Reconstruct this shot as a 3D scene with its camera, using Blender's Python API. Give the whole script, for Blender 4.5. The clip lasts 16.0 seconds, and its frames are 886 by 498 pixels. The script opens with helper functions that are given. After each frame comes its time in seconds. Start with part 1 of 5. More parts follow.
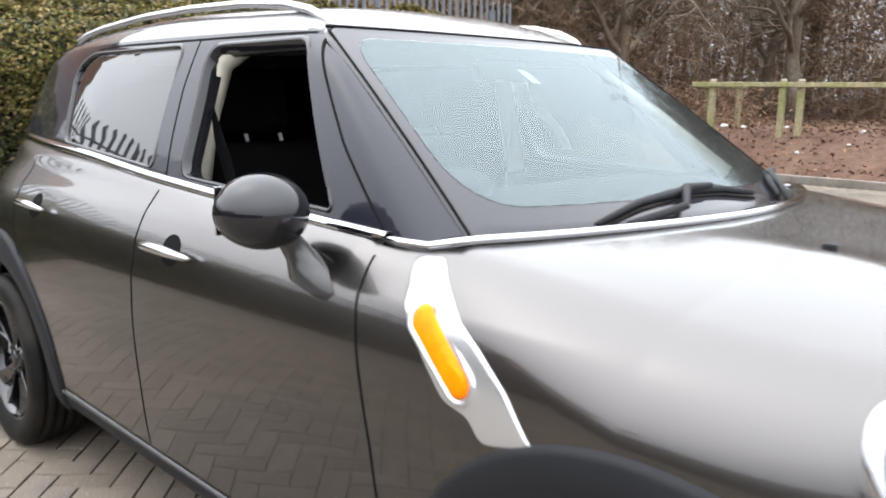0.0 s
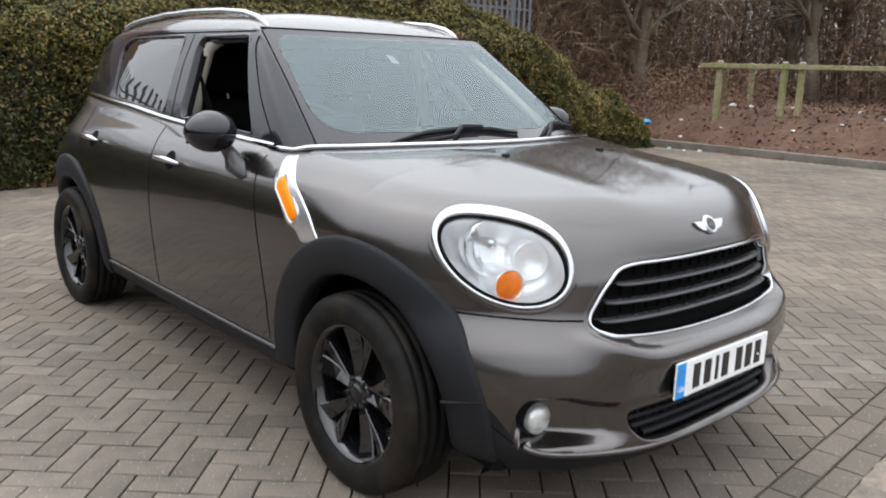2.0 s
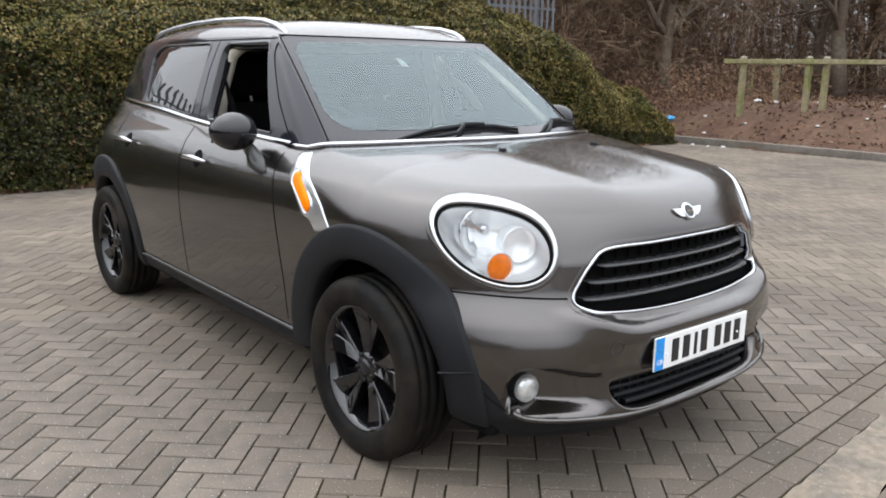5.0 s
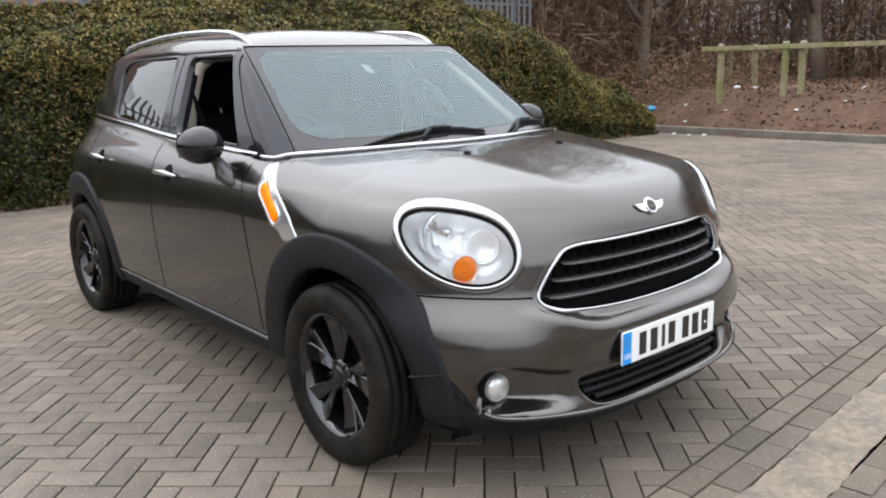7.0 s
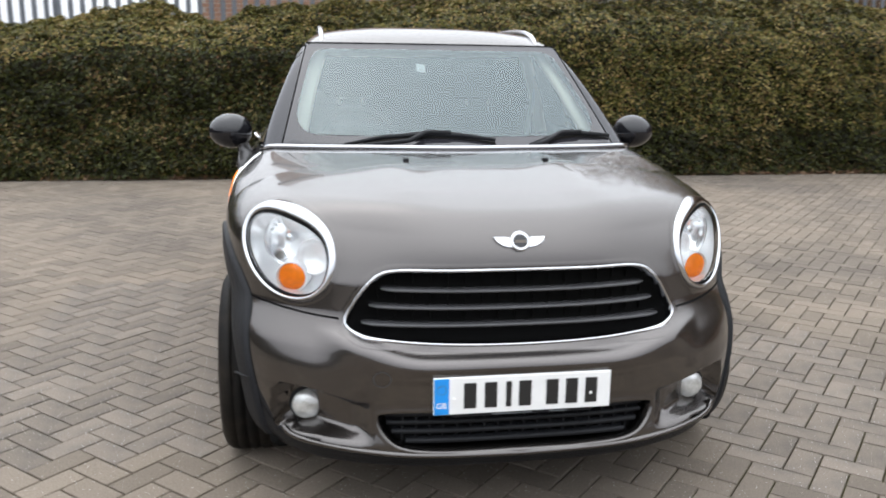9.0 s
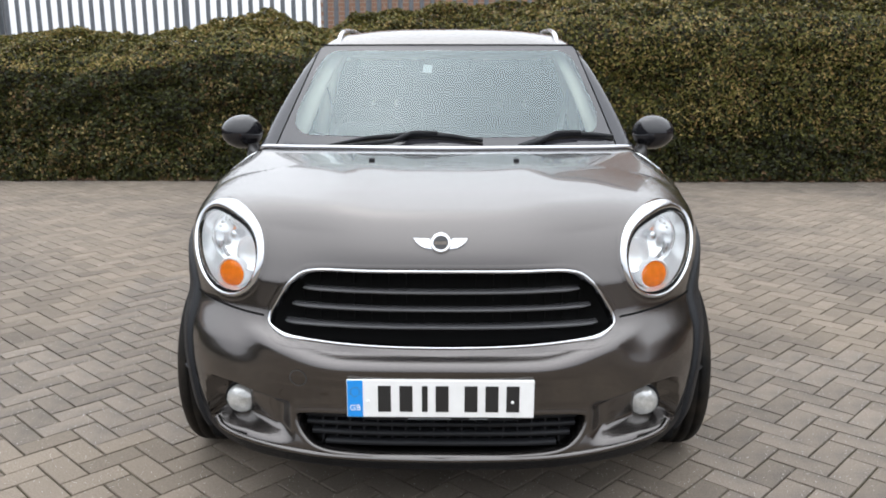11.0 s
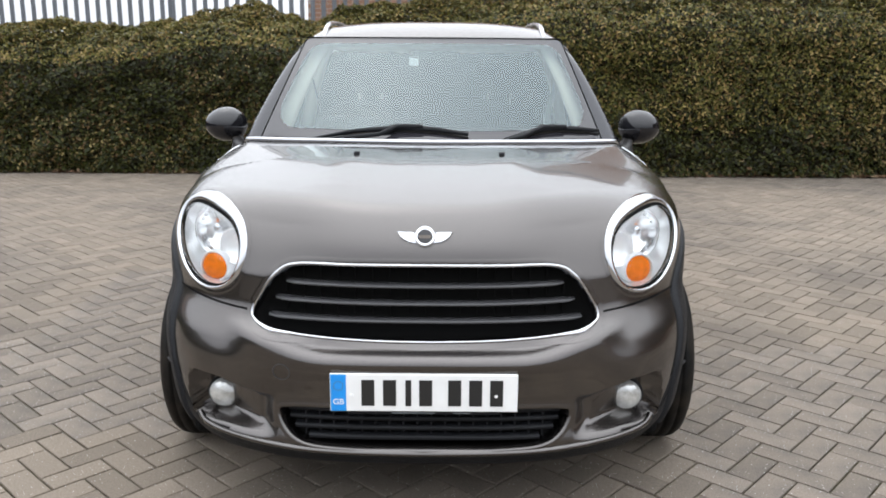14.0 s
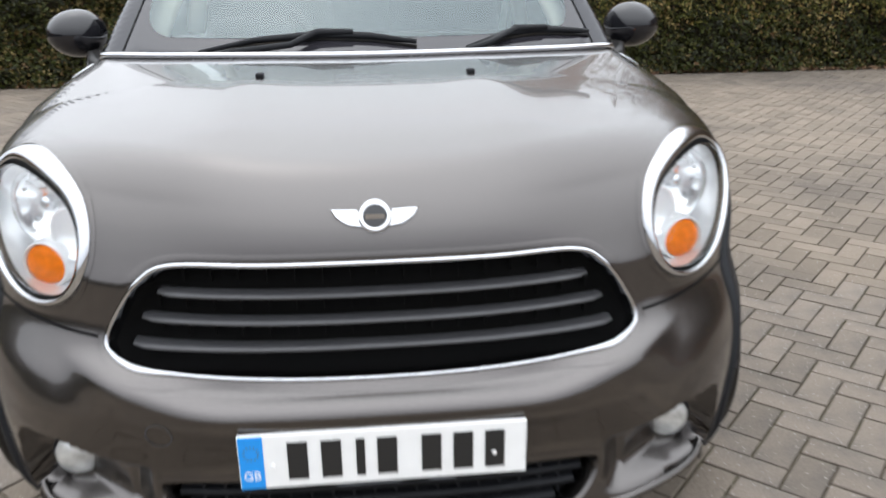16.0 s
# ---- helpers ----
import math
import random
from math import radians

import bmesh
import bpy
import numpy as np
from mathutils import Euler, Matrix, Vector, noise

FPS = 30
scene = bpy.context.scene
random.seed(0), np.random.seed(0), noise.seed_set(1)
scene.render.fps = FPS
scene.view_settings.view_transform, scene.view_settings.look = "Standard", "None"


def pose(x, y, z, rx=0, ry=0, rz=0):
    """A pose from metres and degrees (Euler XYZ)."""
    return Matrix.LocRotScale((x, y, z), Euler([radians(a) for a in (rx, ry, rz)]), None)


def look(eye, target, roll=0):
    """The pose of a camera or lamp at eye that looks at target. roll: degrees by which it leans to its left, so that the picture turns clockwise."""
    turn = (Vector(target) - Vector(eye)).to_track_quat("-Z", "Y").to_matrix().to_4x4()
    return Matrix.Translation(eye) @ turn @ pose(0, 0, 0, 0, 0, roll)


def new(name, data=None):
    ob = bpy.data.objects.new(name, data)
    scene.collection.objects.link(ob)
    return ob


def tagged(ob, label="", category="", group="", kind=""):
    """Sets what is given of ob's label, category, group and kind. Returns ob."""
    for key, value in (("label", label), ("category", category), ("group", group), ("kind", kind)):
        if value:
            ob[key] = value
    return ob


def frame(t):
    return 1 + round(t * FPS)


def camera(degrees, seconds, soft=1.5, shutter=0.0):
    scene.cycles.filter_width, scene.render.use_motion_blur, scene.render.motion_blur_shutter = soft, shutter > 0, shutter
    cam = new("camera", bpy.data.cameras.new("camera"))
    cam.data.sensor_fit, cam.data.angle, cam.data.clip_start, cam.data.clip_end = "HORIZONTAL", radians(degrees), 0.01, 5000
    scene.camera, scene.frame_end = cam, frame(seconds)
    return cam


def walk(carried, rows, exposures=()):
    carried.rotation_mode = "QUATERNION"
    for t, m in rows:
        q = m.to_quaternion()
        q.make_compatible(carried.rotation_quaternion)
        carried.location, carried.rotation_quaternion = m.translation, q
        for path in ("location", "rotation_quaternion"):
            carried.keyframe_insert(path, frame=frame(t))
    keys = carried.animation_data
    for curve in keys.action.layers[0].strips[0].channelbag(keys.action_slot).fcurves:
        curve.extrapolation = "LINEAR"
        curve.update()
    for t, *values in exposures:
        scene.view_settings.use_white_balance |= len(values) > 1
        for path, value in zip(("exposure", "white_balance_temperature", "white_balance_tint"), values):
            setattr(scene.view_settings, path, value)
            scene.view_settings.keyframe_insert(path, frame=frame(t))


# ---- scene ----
cam = camera(57.0, 16.0, soft=1.8, shutter=0.5)
PATH = [
    (0, (-1.781, -0.545, 1.286), (-0.387, 0.84, 0.915), 0.7),
    (0.5, (-1.915, -0.977, 1.305), (-0.581, 0.464, 0.926), 1.6),
    (1, (-2.135, -1.372, 1.312), (-0.786, 0.05, 0.916), 0.5),
    (1.5, (-2.176, -1.716, 1.295), (-0.854, -0.272, 0.889), 1.8),
    (2, (-2.232, -1.948, 1.299), (-0.937, -0.485, 0.87), 1.7),
    (2.5, (-2.319, -2.09, 1.291), (-1.021, -0.646, 0.811), 0.6),
    (3, (-2.316, -2.169, 1.302), (-1.062, -0.677, 0.855), 1.1),
    (3.5, (-2.308, -2.191, 1.309), (-1.075, -0.674, 0.885), 1.1),
    (4, (-2.305, -2.194, 1.309), (-1.072, -0.679, 0.878), 0.9),
    (6.5, (-2.324, -2.213, 1.315), (-1.08, -0.705, 0.892), 0.7),
    (7, (-2.262, -2.268, 1.333), (-1.01, -0.77, 0.898), -1.6),
    (7.5, (-1.988, -2.486, 1.342), (-0.938, -0.848, 0.88), 0.7),
    (8, (-1.525, -2.659, 1.337), (-0.665, -0.92, 0.854), 0.3),
    (8.5, (-1.063, -2.794, 1.349), (-0.484, -0.932, 0.902), -0.6),
    (9, (-0.594, -2.857, 1.35), (-0.27, -0.933, 0.91), 0.8),
    (9.2, (-0.458, -2.856, 1.358), (-0.201, -0.923, 0.912), 1.1),
    (11.3, (0.054, -2.869, 1.331), (0.015, -0.916, 0.901), -0.2),
    (11.5, (0.058, -2.872, 1.33), (0.023, -0.92, 0.896), -0.4),
    (12, (0.054, -2.867, 1.332), (0.029, -0.916, 0.895), -0.1),
    (12.5, (0.055, -2.863, 1.333), (0.048, -0.913, 0.884), -0.0),
    (13, (0.057, -2.859, 1.329), (0.054, -0.908, 0.889), 0.0),
    (13.5, (0.053, -2.858, 1.333), (0.051, -0.907, 0.894), 0.1),
    (14, (0.05, -2.857, 1.332), (0.05, -0.907, 0.887), 0.4),
    (14.5, (0.049, -2.847, 1.325), (0.05, -0.901, 0.864), 0.6),
    (15, (0.038, -2.728, 1.3), (0.103, -0.811, 0.735), 0.0),
    (15.5, (0.052, -2.446, 1.288), (0.174, -0.549, 0.665), -0.3),
    (16, (-0.016, -2.011, 1.291), (0.169, -0.139, 0.611), -0.5),
]
EXPOSURES = [(0.0, 1.54), (0.5, 1.20), (1.0, 0.92), (1.5, 0.80), (2.0, 0.74), (2.5, 0.74), (3.0, 0.82), (16.0, 0.86)]
walk(cam, [(t, look(eye, target, roll)) for t, eye, target, roll in PATH], EXPOSURES)

# ---- world and light: overcast daylight ----
world = bpy.data.worlds.new("overcast_sky")
scene.world = world
world.use_nodes = True
wn, wl = world.node_tree.nodes, world.node_tree.links
sky = wn.new("ShaderNodeTexSky")
sky.sky_type, sky.sun_disc = "NISHITA", False
SUN_ELEV, SUN_ROT = radians(60), radians(338)
sky.sun_elevation, sky.sun_rotation = SUN_ELEV, SUN_ROT
sky.air_density, sky.dust_density, sky.ozone_density = 1.0, 4.0, 1.0
soften = wn.new("ShaderNodeHueSaturation")
soften.inputs["Saturation"].default_value = 0.25
wl.new(sky.outputs["Color"], soften.inputs["Color"])
cloud = wn.new("ShaderNodeMix")
cloud.data_type = "RGBA"
cloud.inputs["Factor"].default_value = 0.88
# overcast: brighter overhead than at the horizon
sky_co, sky_xyz, sky_ramp = wn.new("ShaderNodeTexCoord"), wn.new("ShaderNodeSeparateXYZ"), wn.new("ShaderNodeMix")
sky_ramp.data_type = "RGBA"
sky_ramp.inputs["A"].default_value = (3.5, 3.7, 4.1, 1)
sky_ramp.inputs["B"].default_value = (13.2, 13.85, 14.7, 1)
wl.new(sky_co.outputs["Generated"], sky_xyz.inputs["Vector"])
wl.new(sky_xyz.outputs["Z"], sky_ramp.inputs["Factor"])
wl.new(sky_ramp.outputs["Result"], cloud.inputs["B"])
wl.new(soften.outputs["Color"], cloud.inputs["A"])
wl.new(cloud.outputs["Result"], wn["Background"].inputs["Color"])
wn["Background"].inputs["Strength"].default_value = 0.142
sun = new("sun", bpy.data.lights.new("sun", "SUN"))
sun.data.energy, sun.data.angle, sun.data.color = 0.3, radians(170), (1.0, 0.985, 0.97)
sun.matrix_world = look((0, 0, 0), (-math.sin(SUN_ROT) * math.cos(SUN_ELEV) * -1, -math.cos(SUN_ROT) * math.cos(SUN_ELEV), -math.sin(SUN_ELEV)))


# ---- materials ----
def node_mat(name, base, rough=0.5, metal=0.0, var=0.0, scale=20.0, bump=0.0, bump_scale=80.0, coat=0.0, spec=0.5, other=None, per_island=0.0, per_object=0.0, big=2.0, specks=0.0):
    """Principled surface: base colour varied by noise at two sizes, optional second colour, fine relief."""
    m = bpy.data.materials.new(name)
    m.use_nodes = True
    n, l = m.node_tree.nodes, m.node_tree.links
    p = n["Principled BSDF"]
    p.inputs["Base Color"].default_value = (*base, 1)
    p.inputs["Roughness"].default_value = rough
    p.inputs["Metallic"].default_value = metal
    p.inputs["Coat Weight"].default_value = coat
    p.inputs["Coat Roughness"].default_value = 0.03
    p.inputs["Specular IOR Level"].default_value = spec
    co = n.new("ShaderNodeTexCoord")
    colour = None
    if var or other or per_island or per_object:
        rgb = n.new("ShaderNodeRGB")
        rgb.outputs[0].default_value = (*base, 1)
        colour = rgb.outputs[0]
        if other:
            t = n.new("ShaderNodeTexNoise")
            t.inputs["Scale"].default_value, t.inputs["Detail"].default_value = big, 6
            ramp = n.new("ShaderNodeValToRGB")
            ramp.color_ramp.elements[0].position, ramp.color_ramp.elements[1].position = 0.42, 0.62
            mix = n.new("ShaderNodeMix")
            mix.data_type = "RGBA"
            mix.inputs["B"].default_value = (*other, 1)
            l.new(co.outputs["Object"], t.inputs["Vector"])
            l.new(t.outputs["Fac"], ramp.inputs["Fac"])
            l.new(ramp.outputs["Color"], mix.inputs["Factor"])
            l.new(colour, mix.inputs["A"])
            colour = mix.outputs["Result"]
        if var:
            t = n.new("ShaderNodeTexNoise")
            t.inputs["Scale"].default_value, t.inputs["Detail"].default_value = scale, 8
            l.new(co.outputs["Object"], t.inputs["Vector"])
            mr = n.new("ShaderNodeMapRange")
            mr.inputs["From Min"].default_value, mr.inputs["From Max"].default_value = 0.25, 0.75
            mr.inputs["To Min"].default_value, mr.inputs["To Max"].default_value = 1 - var, 1 + var
            l.new(t.outputs["Fac"], mr.inputs["Value"])
            hsv = n.new("ShaderNodeHueSaturation")
            l.new(mr.outputs["Result"], hsv.inputs["Value"])
            l.new(colour, hsv.inputs["Color"])
            colour = hsv.outputs["Color"]
        for amount, source in ((per_island, "island"), (per_object, "object")):
            if amount:
                g = n.new("ShaderNodeNewGeometry" if source == "island" else "ShaderNodeObjectInfo")
                out = g.outputs["Random Per Island" if source == "island" else "Random"]
                mr = n.new("ShaderNodeMapRange")
                mr.inputs["To Min"].default_value, mr.inputs["To Max"].default_value = 1 - amount, 1 + amount
                l.new(out, mr.inputs["Value"])
                hsv = n.new("ShaderNodeHueSaturation")
                l.new(mr.outputs["Result"], hsv.inputs["Value"])
                l.new(colour, hsv.inputs["Color"])
                colour = hsv.outputs["Color"]
        if specks:
            # pale grains of aggregate
            t, ramp, mix = n.new("ShaderNodeTexVoronoi"), n.new("ShaderNodeValToRGB"), n.new("ShaderNodeMix")
            t.inputs["Scale"].default_value = 130
            ramp.color_ramp.elements[0].position, ramp.color_ramp.elements[1].position = 0.14, 0.26
            ramp.color_ramp.elements[0].color, ramp.color_ramp.elements[1].color = (1, 1, 1, 1), (0, 0, 0, 1)
            sp, sm, sel = n.new("ShaderNodeSeparateColor"), n.new("ShaderNodeMath"), n.new("ShaderNodeMath")
            sm.operation, sel.operation = "GREATER_THAN", "MULTIPLY"
            sm.inputs[1].default_value = 1 - specks
            mix.data_type = "RGBA"
            mix.inputs["B"].default_value = (0.62, 0.60, 0.57, 1)
            l.new(co.outputs["Object"], t.inputs["Vector"])
            l.new(t.outputs["Distance"], ramp.inputs["Fac"])
            l.new(t.outputs["Color"], sp.inputs["Color"])
            l.new(sp.outputs["Red"], sm.inputs[0])
            l.new(ramp.outputs["Color"], sel.inputs[0])
            l.new(sm.outputs[0], sel.inputs[1])
            l.new(sel.outputs[0], mix.inputs["Factor"])
            l.new(colour, mix.inputs["A"])
            colour = mix.outputs["Result"]
        l.new(colour, p.inputs["Base Color"])
    if bump:
        t = n.new("ShaderNodeTexNoise")
        t.inputs["Scale"].default_value, t.inputs["Detail"].default_value = bump_scale, 6
        l.new(co.outputs["Object"], t.inputs["Vector"])
        b = n.new("ShaderNodeBump")
        b.inputs["Strength"].default_value, b.inputs["Distance"].default_value = bump, 0.01
        l.new(t.outputs["Fac"], b.inputs["Height"])
        l.new(b.outputs["Normal"], p.inputs["Normal"])
    return m


def palette_mat(name, stops, rough=0.6, translucent=0.0, var=0.3, scale=0.6):
    """Foliage or litter: each little piece takes a colour of the ramp at random, shifted by a broad noise."""
    m = bpy.data.materials.new(name)
    m.use_nodes = True
    n, l = m.node_tree.nodes, m.node_tree.links
    p = n["Principled BSDF"]
    p.inputs["Roughness"].default_value = rough
    p.inputs["Specular IOR Level"].default_value = 0.2
    geo, ramp = n.new("ShaderNodeNewGeometry"), n.new("ShaderNodeValToRGB")
    while len(ramp.color_ramp.elements) < len(stops):
        ramp.color_ramp.elements.new(0.5)
    for e, (at, c) in zip(ramp.color_ramp.elements, stops):
        e.position, e.color = at, (*c, 1)
    co, t = n.new("ShaderNodeTexCoord"), n.new("ShaderNodeTexNoise")
    t.inputs["Scale"].default_value, t.inputs["Detail"].default_value = scale, 4
    l.new(co.outputs["Object"], t.inputs["Vector"])
    mr = n.new("ShaderNodeMapRange")
    mr.inputs["From Min"].default_value, mr.inputs["From Max"].default_value = 0.3, 0.7
    mr.inputs["To Min"].default_value, mr.inputs["To Max"].default_value = -var, var
    l.new(t.outputs["Fac"], mr.inputs["Value"])
    add = n.new("ShaderNodeMath")
    l.new(geo.outputs["Random Per Island"], add.inputs[0])
    l.new(mr.outputs["Result"], add.inputs[1])
    l.new(add.outputs[0], ramp.inputs["Fac"])
    l.new(ramp.outputs["Color"], p.inputs["Base Color"])
    if translucent:
        tr, mx = n.new("ShaderNodeBsdfTranslucent"), n.new("ShaderNodeMixShader")
        mx.inputs["Fac"].default_value = translucent
        l.new(ramp.outputs["Color"], tr.inputs["Color"])
        l.new(p.outputs["BSDF"], mx.inputs[1])
        l.new(tr.outputs["BSDF"], mx.inputs[2])
        l.new(mx.outputs["Shader"], n["Material Output"].inputs["Surface"])
    return m


def glass_mat(name, tint, see, rough=0.02, haze=None, gloss=(1.0, 1.0, 1.0), ior=1.52):
    """A pane: part clear, part tinted body with a polished surface."""
    m = bpy.data.materials.new(name)
    m.use_nodes = True
    n, l = m.node_tree.nodes, m.node_tree.links
    p = n["Principled BSDF"]
    p.inputs["Base Color"].default_value = (*(haze or tint), 1)
    p.inputs["Roughness"].default_value = 0.5 if haze else rough
    p.inputs["Specular IOR Level"].default_value = 0.0 if haze else 0.5
    tr, mx, gl, fr, mx2 = n.new("ShaderNodeBsdfTransparent"), n.new("ShaderNodeMixShader"), n.new("ShaderNodeBsdfGlossy"), n.new("ShaderNodeFresnel"), n.new("ShaderNodeMixShader")
    tr.inputs["Color"].default_value = (*tint, 1)
    gl.inputs["Roughness"].default_value = rough
    gl.inputs["Color"].default_value = (*gloss, 1)
    fr.inputs["IOR"].default_value = ior
    mx.inputs["Fac"].default_value = see
    l.new(p.outputs["BSDF"], mx.inputs[1])
    l.new(tr.outputs["BSDF"], mx.inputs[2])
    l.new(fr.outputs["Fac"], mx2.inputs["Fac"])
    l.new(mx.outputs["Shader"], mx2.inputs[1])
    l.new(gl.outputs["BSDF"], mx2.inputs[2])
    l.new(mx2.outputs["Shader"], n["Material Output"].inputs["Surface"])
    return m


PAINT = node_mat("grey_brown_metallic_paint", (0.104, 0.096, 0.092), rough=0.27, metal=1.0, var=0.05, scale=900, coat=0.75)
PAINT.node_tree.nodes["Principled BSDF"].inputs["Coat IOR"].default_value = 1.5
PAINT.node_tree.nodes["Principled BSDF"].inputs["Coat Roughness"].default_value = 0.03
BLACK_GLOSS = node_mat("gloss_black", (0.010, 0.010, 0.012), rough=0.03)
PILLAR = node_mat("pillar_black", (0.014, 0.0145, 0.020), rough=0.06, spec=0.32)
FRIT = node_mat("windscreen_border_black", (0.022, 0.021, 0.025), rough=0.05, var=0.04, scale=30)
STALK = node_mat("dark_grey_stalk", (0.035, 0.034, 0.034), rough=0.22, var=0.05, scale=40)
PLASTIC = node_mat("black_textured_plastic", (0.011, 0.0116, 0.0135), rough=0.5, var=0.12, scale=60, bump=0.25, bump_scale=600, spec=0.2)
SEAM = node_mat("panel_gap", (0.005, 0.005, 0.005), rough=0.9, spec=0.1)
CHROME = node_mat("chrome", (0.57, 0.58, 0.60), rough=0.10, metal=1.0, var=0.03, scale=30)
BAR = node_mat("grille_bar_grey", (0.05, 0.05, 0.053), rough=0.2, var=0.05, scale=40)
SATIN = node_mat("satin_silver", (0.62, 0.63, 0.65), rough=0.25, metal=0.85, var=0.03, scale=30)
RUBBER = node_mat("tyre_rubber", (0.0075, 0.0072, 0.007), rough=0.55, var=0.35, scale=14, bump=0.2, bump_scale=120, other=(0.017, 0.014, 0.011), big=7, spec=0.12)
RIM = node_mat("gloss_black_alloy", (0.006, 0.006, 0.007), rough=0.05, coat=0.6)
DISC = node_mat("brake_iron", (0.018, 0.017, 0.016), rough=0.5, metal=0.7, var=0.2, scale=40)
FOG_LENS = node_mat("fog_lens", (0.62, 0.63, 0.62), rough=0.14, metal=0.5, var=0.3, scale=40, bump=0.4, bump_scale=60, coat=1.0)
INDICATOR = node_mat("indicator_amber", (1.0, 0.225, 0.0), rough=0.35, var=0.2, scale=60, coat=0.0, spec=0.1)
AMBER = node_mat("amber_lens", (1.0, 0.225, 0.0), rough=0.3, var=0.15, scale=60, coat=0.0, spec=0.12)
BOWL = node_mat("lamp_bowl", (0.80, 0.81, 0.82), rough=0.05, metal=1.0, var=0.05, scale=25, bump=0.2, bump_scale=26)
REFLECTOR = node_mat("headlamp_reflector", (0.92, 0.93, 0.94), rough=0.26, metal=0.38, var=0.08, scale=22, bump=0.08, bump_scale=30)
LAMP_LENS = glass_mat("clear_lamp_lens", (0.97, 0.98, 0.98), 0.99)
SCREEN = glass_mat("windscreen_glass", (0.82, 0.90, 0.89), 0.95, rough=0.015, haze=(0.40, 0.47, 0.47), gloss=(0.58, 0.665, 0.685), ior=2.05)
DARK_GLASS = glass_mat("privacy_glass", (0.05, 0.05, 0.055), 0.96, ior=1.75)
CLOTH = node_mat("black_seat_cloth", (0.005, 0.005, 0.0055), rough=0.9, spec=0.2, var=0.2, scale=90, bump=0.3, bump_scale=400)
# near-white colour paints the glint of the chrome headrest posts
POST = node_mat("post_glint_white", (0.80, 0.80, 0.80), rough=0.3, metal=0.2)
CREAM = node_mat("cream_trim", (0.72, 0.66, 0.55), rough=0.7, var=0.06, scale=30)
DASH = node_mat("dark_dashboard", (0.012, 0.012, 0.013), rough=0.6, spec=0.3, var=0.15, scale=50, bump=0.2, bump_scale=500)
PLATE = node_mat("white_plate", (0.80, 0.80, 0.79), rough=0.35, var=0.04, scale=20)
PLATE_BLUE = node_mat("blue_plate_band", (0.01, 0.26, 0.72), rough=0.35, var=0.04, scale=20)
PLATE_BLACK = node_mat("black_plate_characters", (0.015, 0.015, 0.015), rough=0.4)
LABEL = node_mat("paper_label", (0.50, 0.53, 0.53), rough=0.7)
BRICK = node_mat("concrete_block_paver", (0.180, 0.151, 0.124), rough=0.9, spec=0.3, var=0.28, scale=160, bump=0.5, bump_scale=220, other=(0.146, 0.126, 0.107), per_object=0.17, big=6, specks=0.10)
BRICKS = node_mat("concrete_block_pavers", (0.188, 0.155, 0.122), rough=0.9, spec=0.3, var=0.27, scale=160, bump=0.5, bump_scale=220, other=(0.138, 0.116, 0.095), per_island=0.17, big=0.7, specks=0.10)
JOINT = node_mat("sanded_joint", (0.040, 0.031, 0.020), rough=1.0, spec=0.2, var=0.4, scale=30, bump=0.4, bump_scale=200, other=(0.050, 0.046, 0.018), big=3)
CONCRETE = node_mat("worn_concrete", (0.245, 0.202, 0.155), rough=0.95, var=0.32, scale=28, bump=0.6, bump_scale=120, other=(0.165, 0.142, 0.118), big=5, specks=0.08)
APRON = node_mat("weathered_apron", (0.15, 0.126, 0.102), rough=0.95, var=0.25, scale=60, bump=0.4, bump_scale=120, other=(0.12, 0.10, 0.08), big=0.8)
KERB = node_mat("kerb_concrete", (0.18, 0.157, 0.135), rough=0.9, var=0.2, scale=25, bump=0.4, bump_scale=120, other=(0.112, 0.098, 0.075), big=2)
SOIL = node_mat("bare_soil", (0.078, 0.038, 0.023), rough=1.0, var=0.4, scale=9, bump=1.0, bump_scale=25, other=(0.105, 0.060, 0.038), big=1.2)
LITTER = palette_mat("leaf_litter", [(0.0, (0.06, 0.035, 0.022)), (0.4, (0.14, 0.08, 0.05)), (0.75, (0.18, 0.10, 0.06)), (0.98, (0.25, 0.17, 0.11))], rough=0.9)
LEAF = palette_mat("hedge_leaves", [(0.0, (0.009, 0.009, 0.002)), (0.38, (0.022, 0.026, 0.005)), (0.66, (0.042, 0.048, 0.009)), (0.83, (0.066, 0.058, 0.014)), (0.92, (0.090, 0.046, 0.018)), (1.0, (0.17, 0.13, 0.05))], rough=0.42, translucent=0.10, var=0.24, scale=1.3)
# olive and brown leaves, lightened to paint the lit parts of the hedge
TOP_LEAF = palette_mat("lit_hedge_leaves", [(0.0, (0.045, 0.044, 0.010)), (0.35, (0.098, 0.094, 0.020)), (0.65, (0.155, 0.135, 0.034)), (0.85, (0.20, 0.125, 0.045)), (1.0, (0.30, 0.23, 0.09))], rough=0.45, translucent=0.15, var=0.24, scale=1.6)
# near-black brown: the shade deep in the hedge, put into a colour
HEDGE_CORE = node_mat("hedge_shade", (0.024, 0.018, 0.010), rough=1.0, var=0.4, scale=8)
BARK = node_mat("winter_bark", (0.115, 0.082, 0.058), rough=0.95, var=0.35, scale=12, bump=0.6, bump_scale=40, other=(0.14, 0.115, 0.085), big=2)
TWIG = palette_mat("winter_twigs", [(0.0, (0.098, 0.060, 0.038)), (0.5, (0.19, 0.124, 0.082)), (1.0, (0.30, 0.215, 0.145))], rough=0.95)
MOSSY = node_mat("mossy_timber", (0.25, 0.215, 0.125), rough=0.9, var=0.3, scale=15, bump=0.4, bump_scale=60, other=(0.19, 0.185, 0.075), big=2.5)
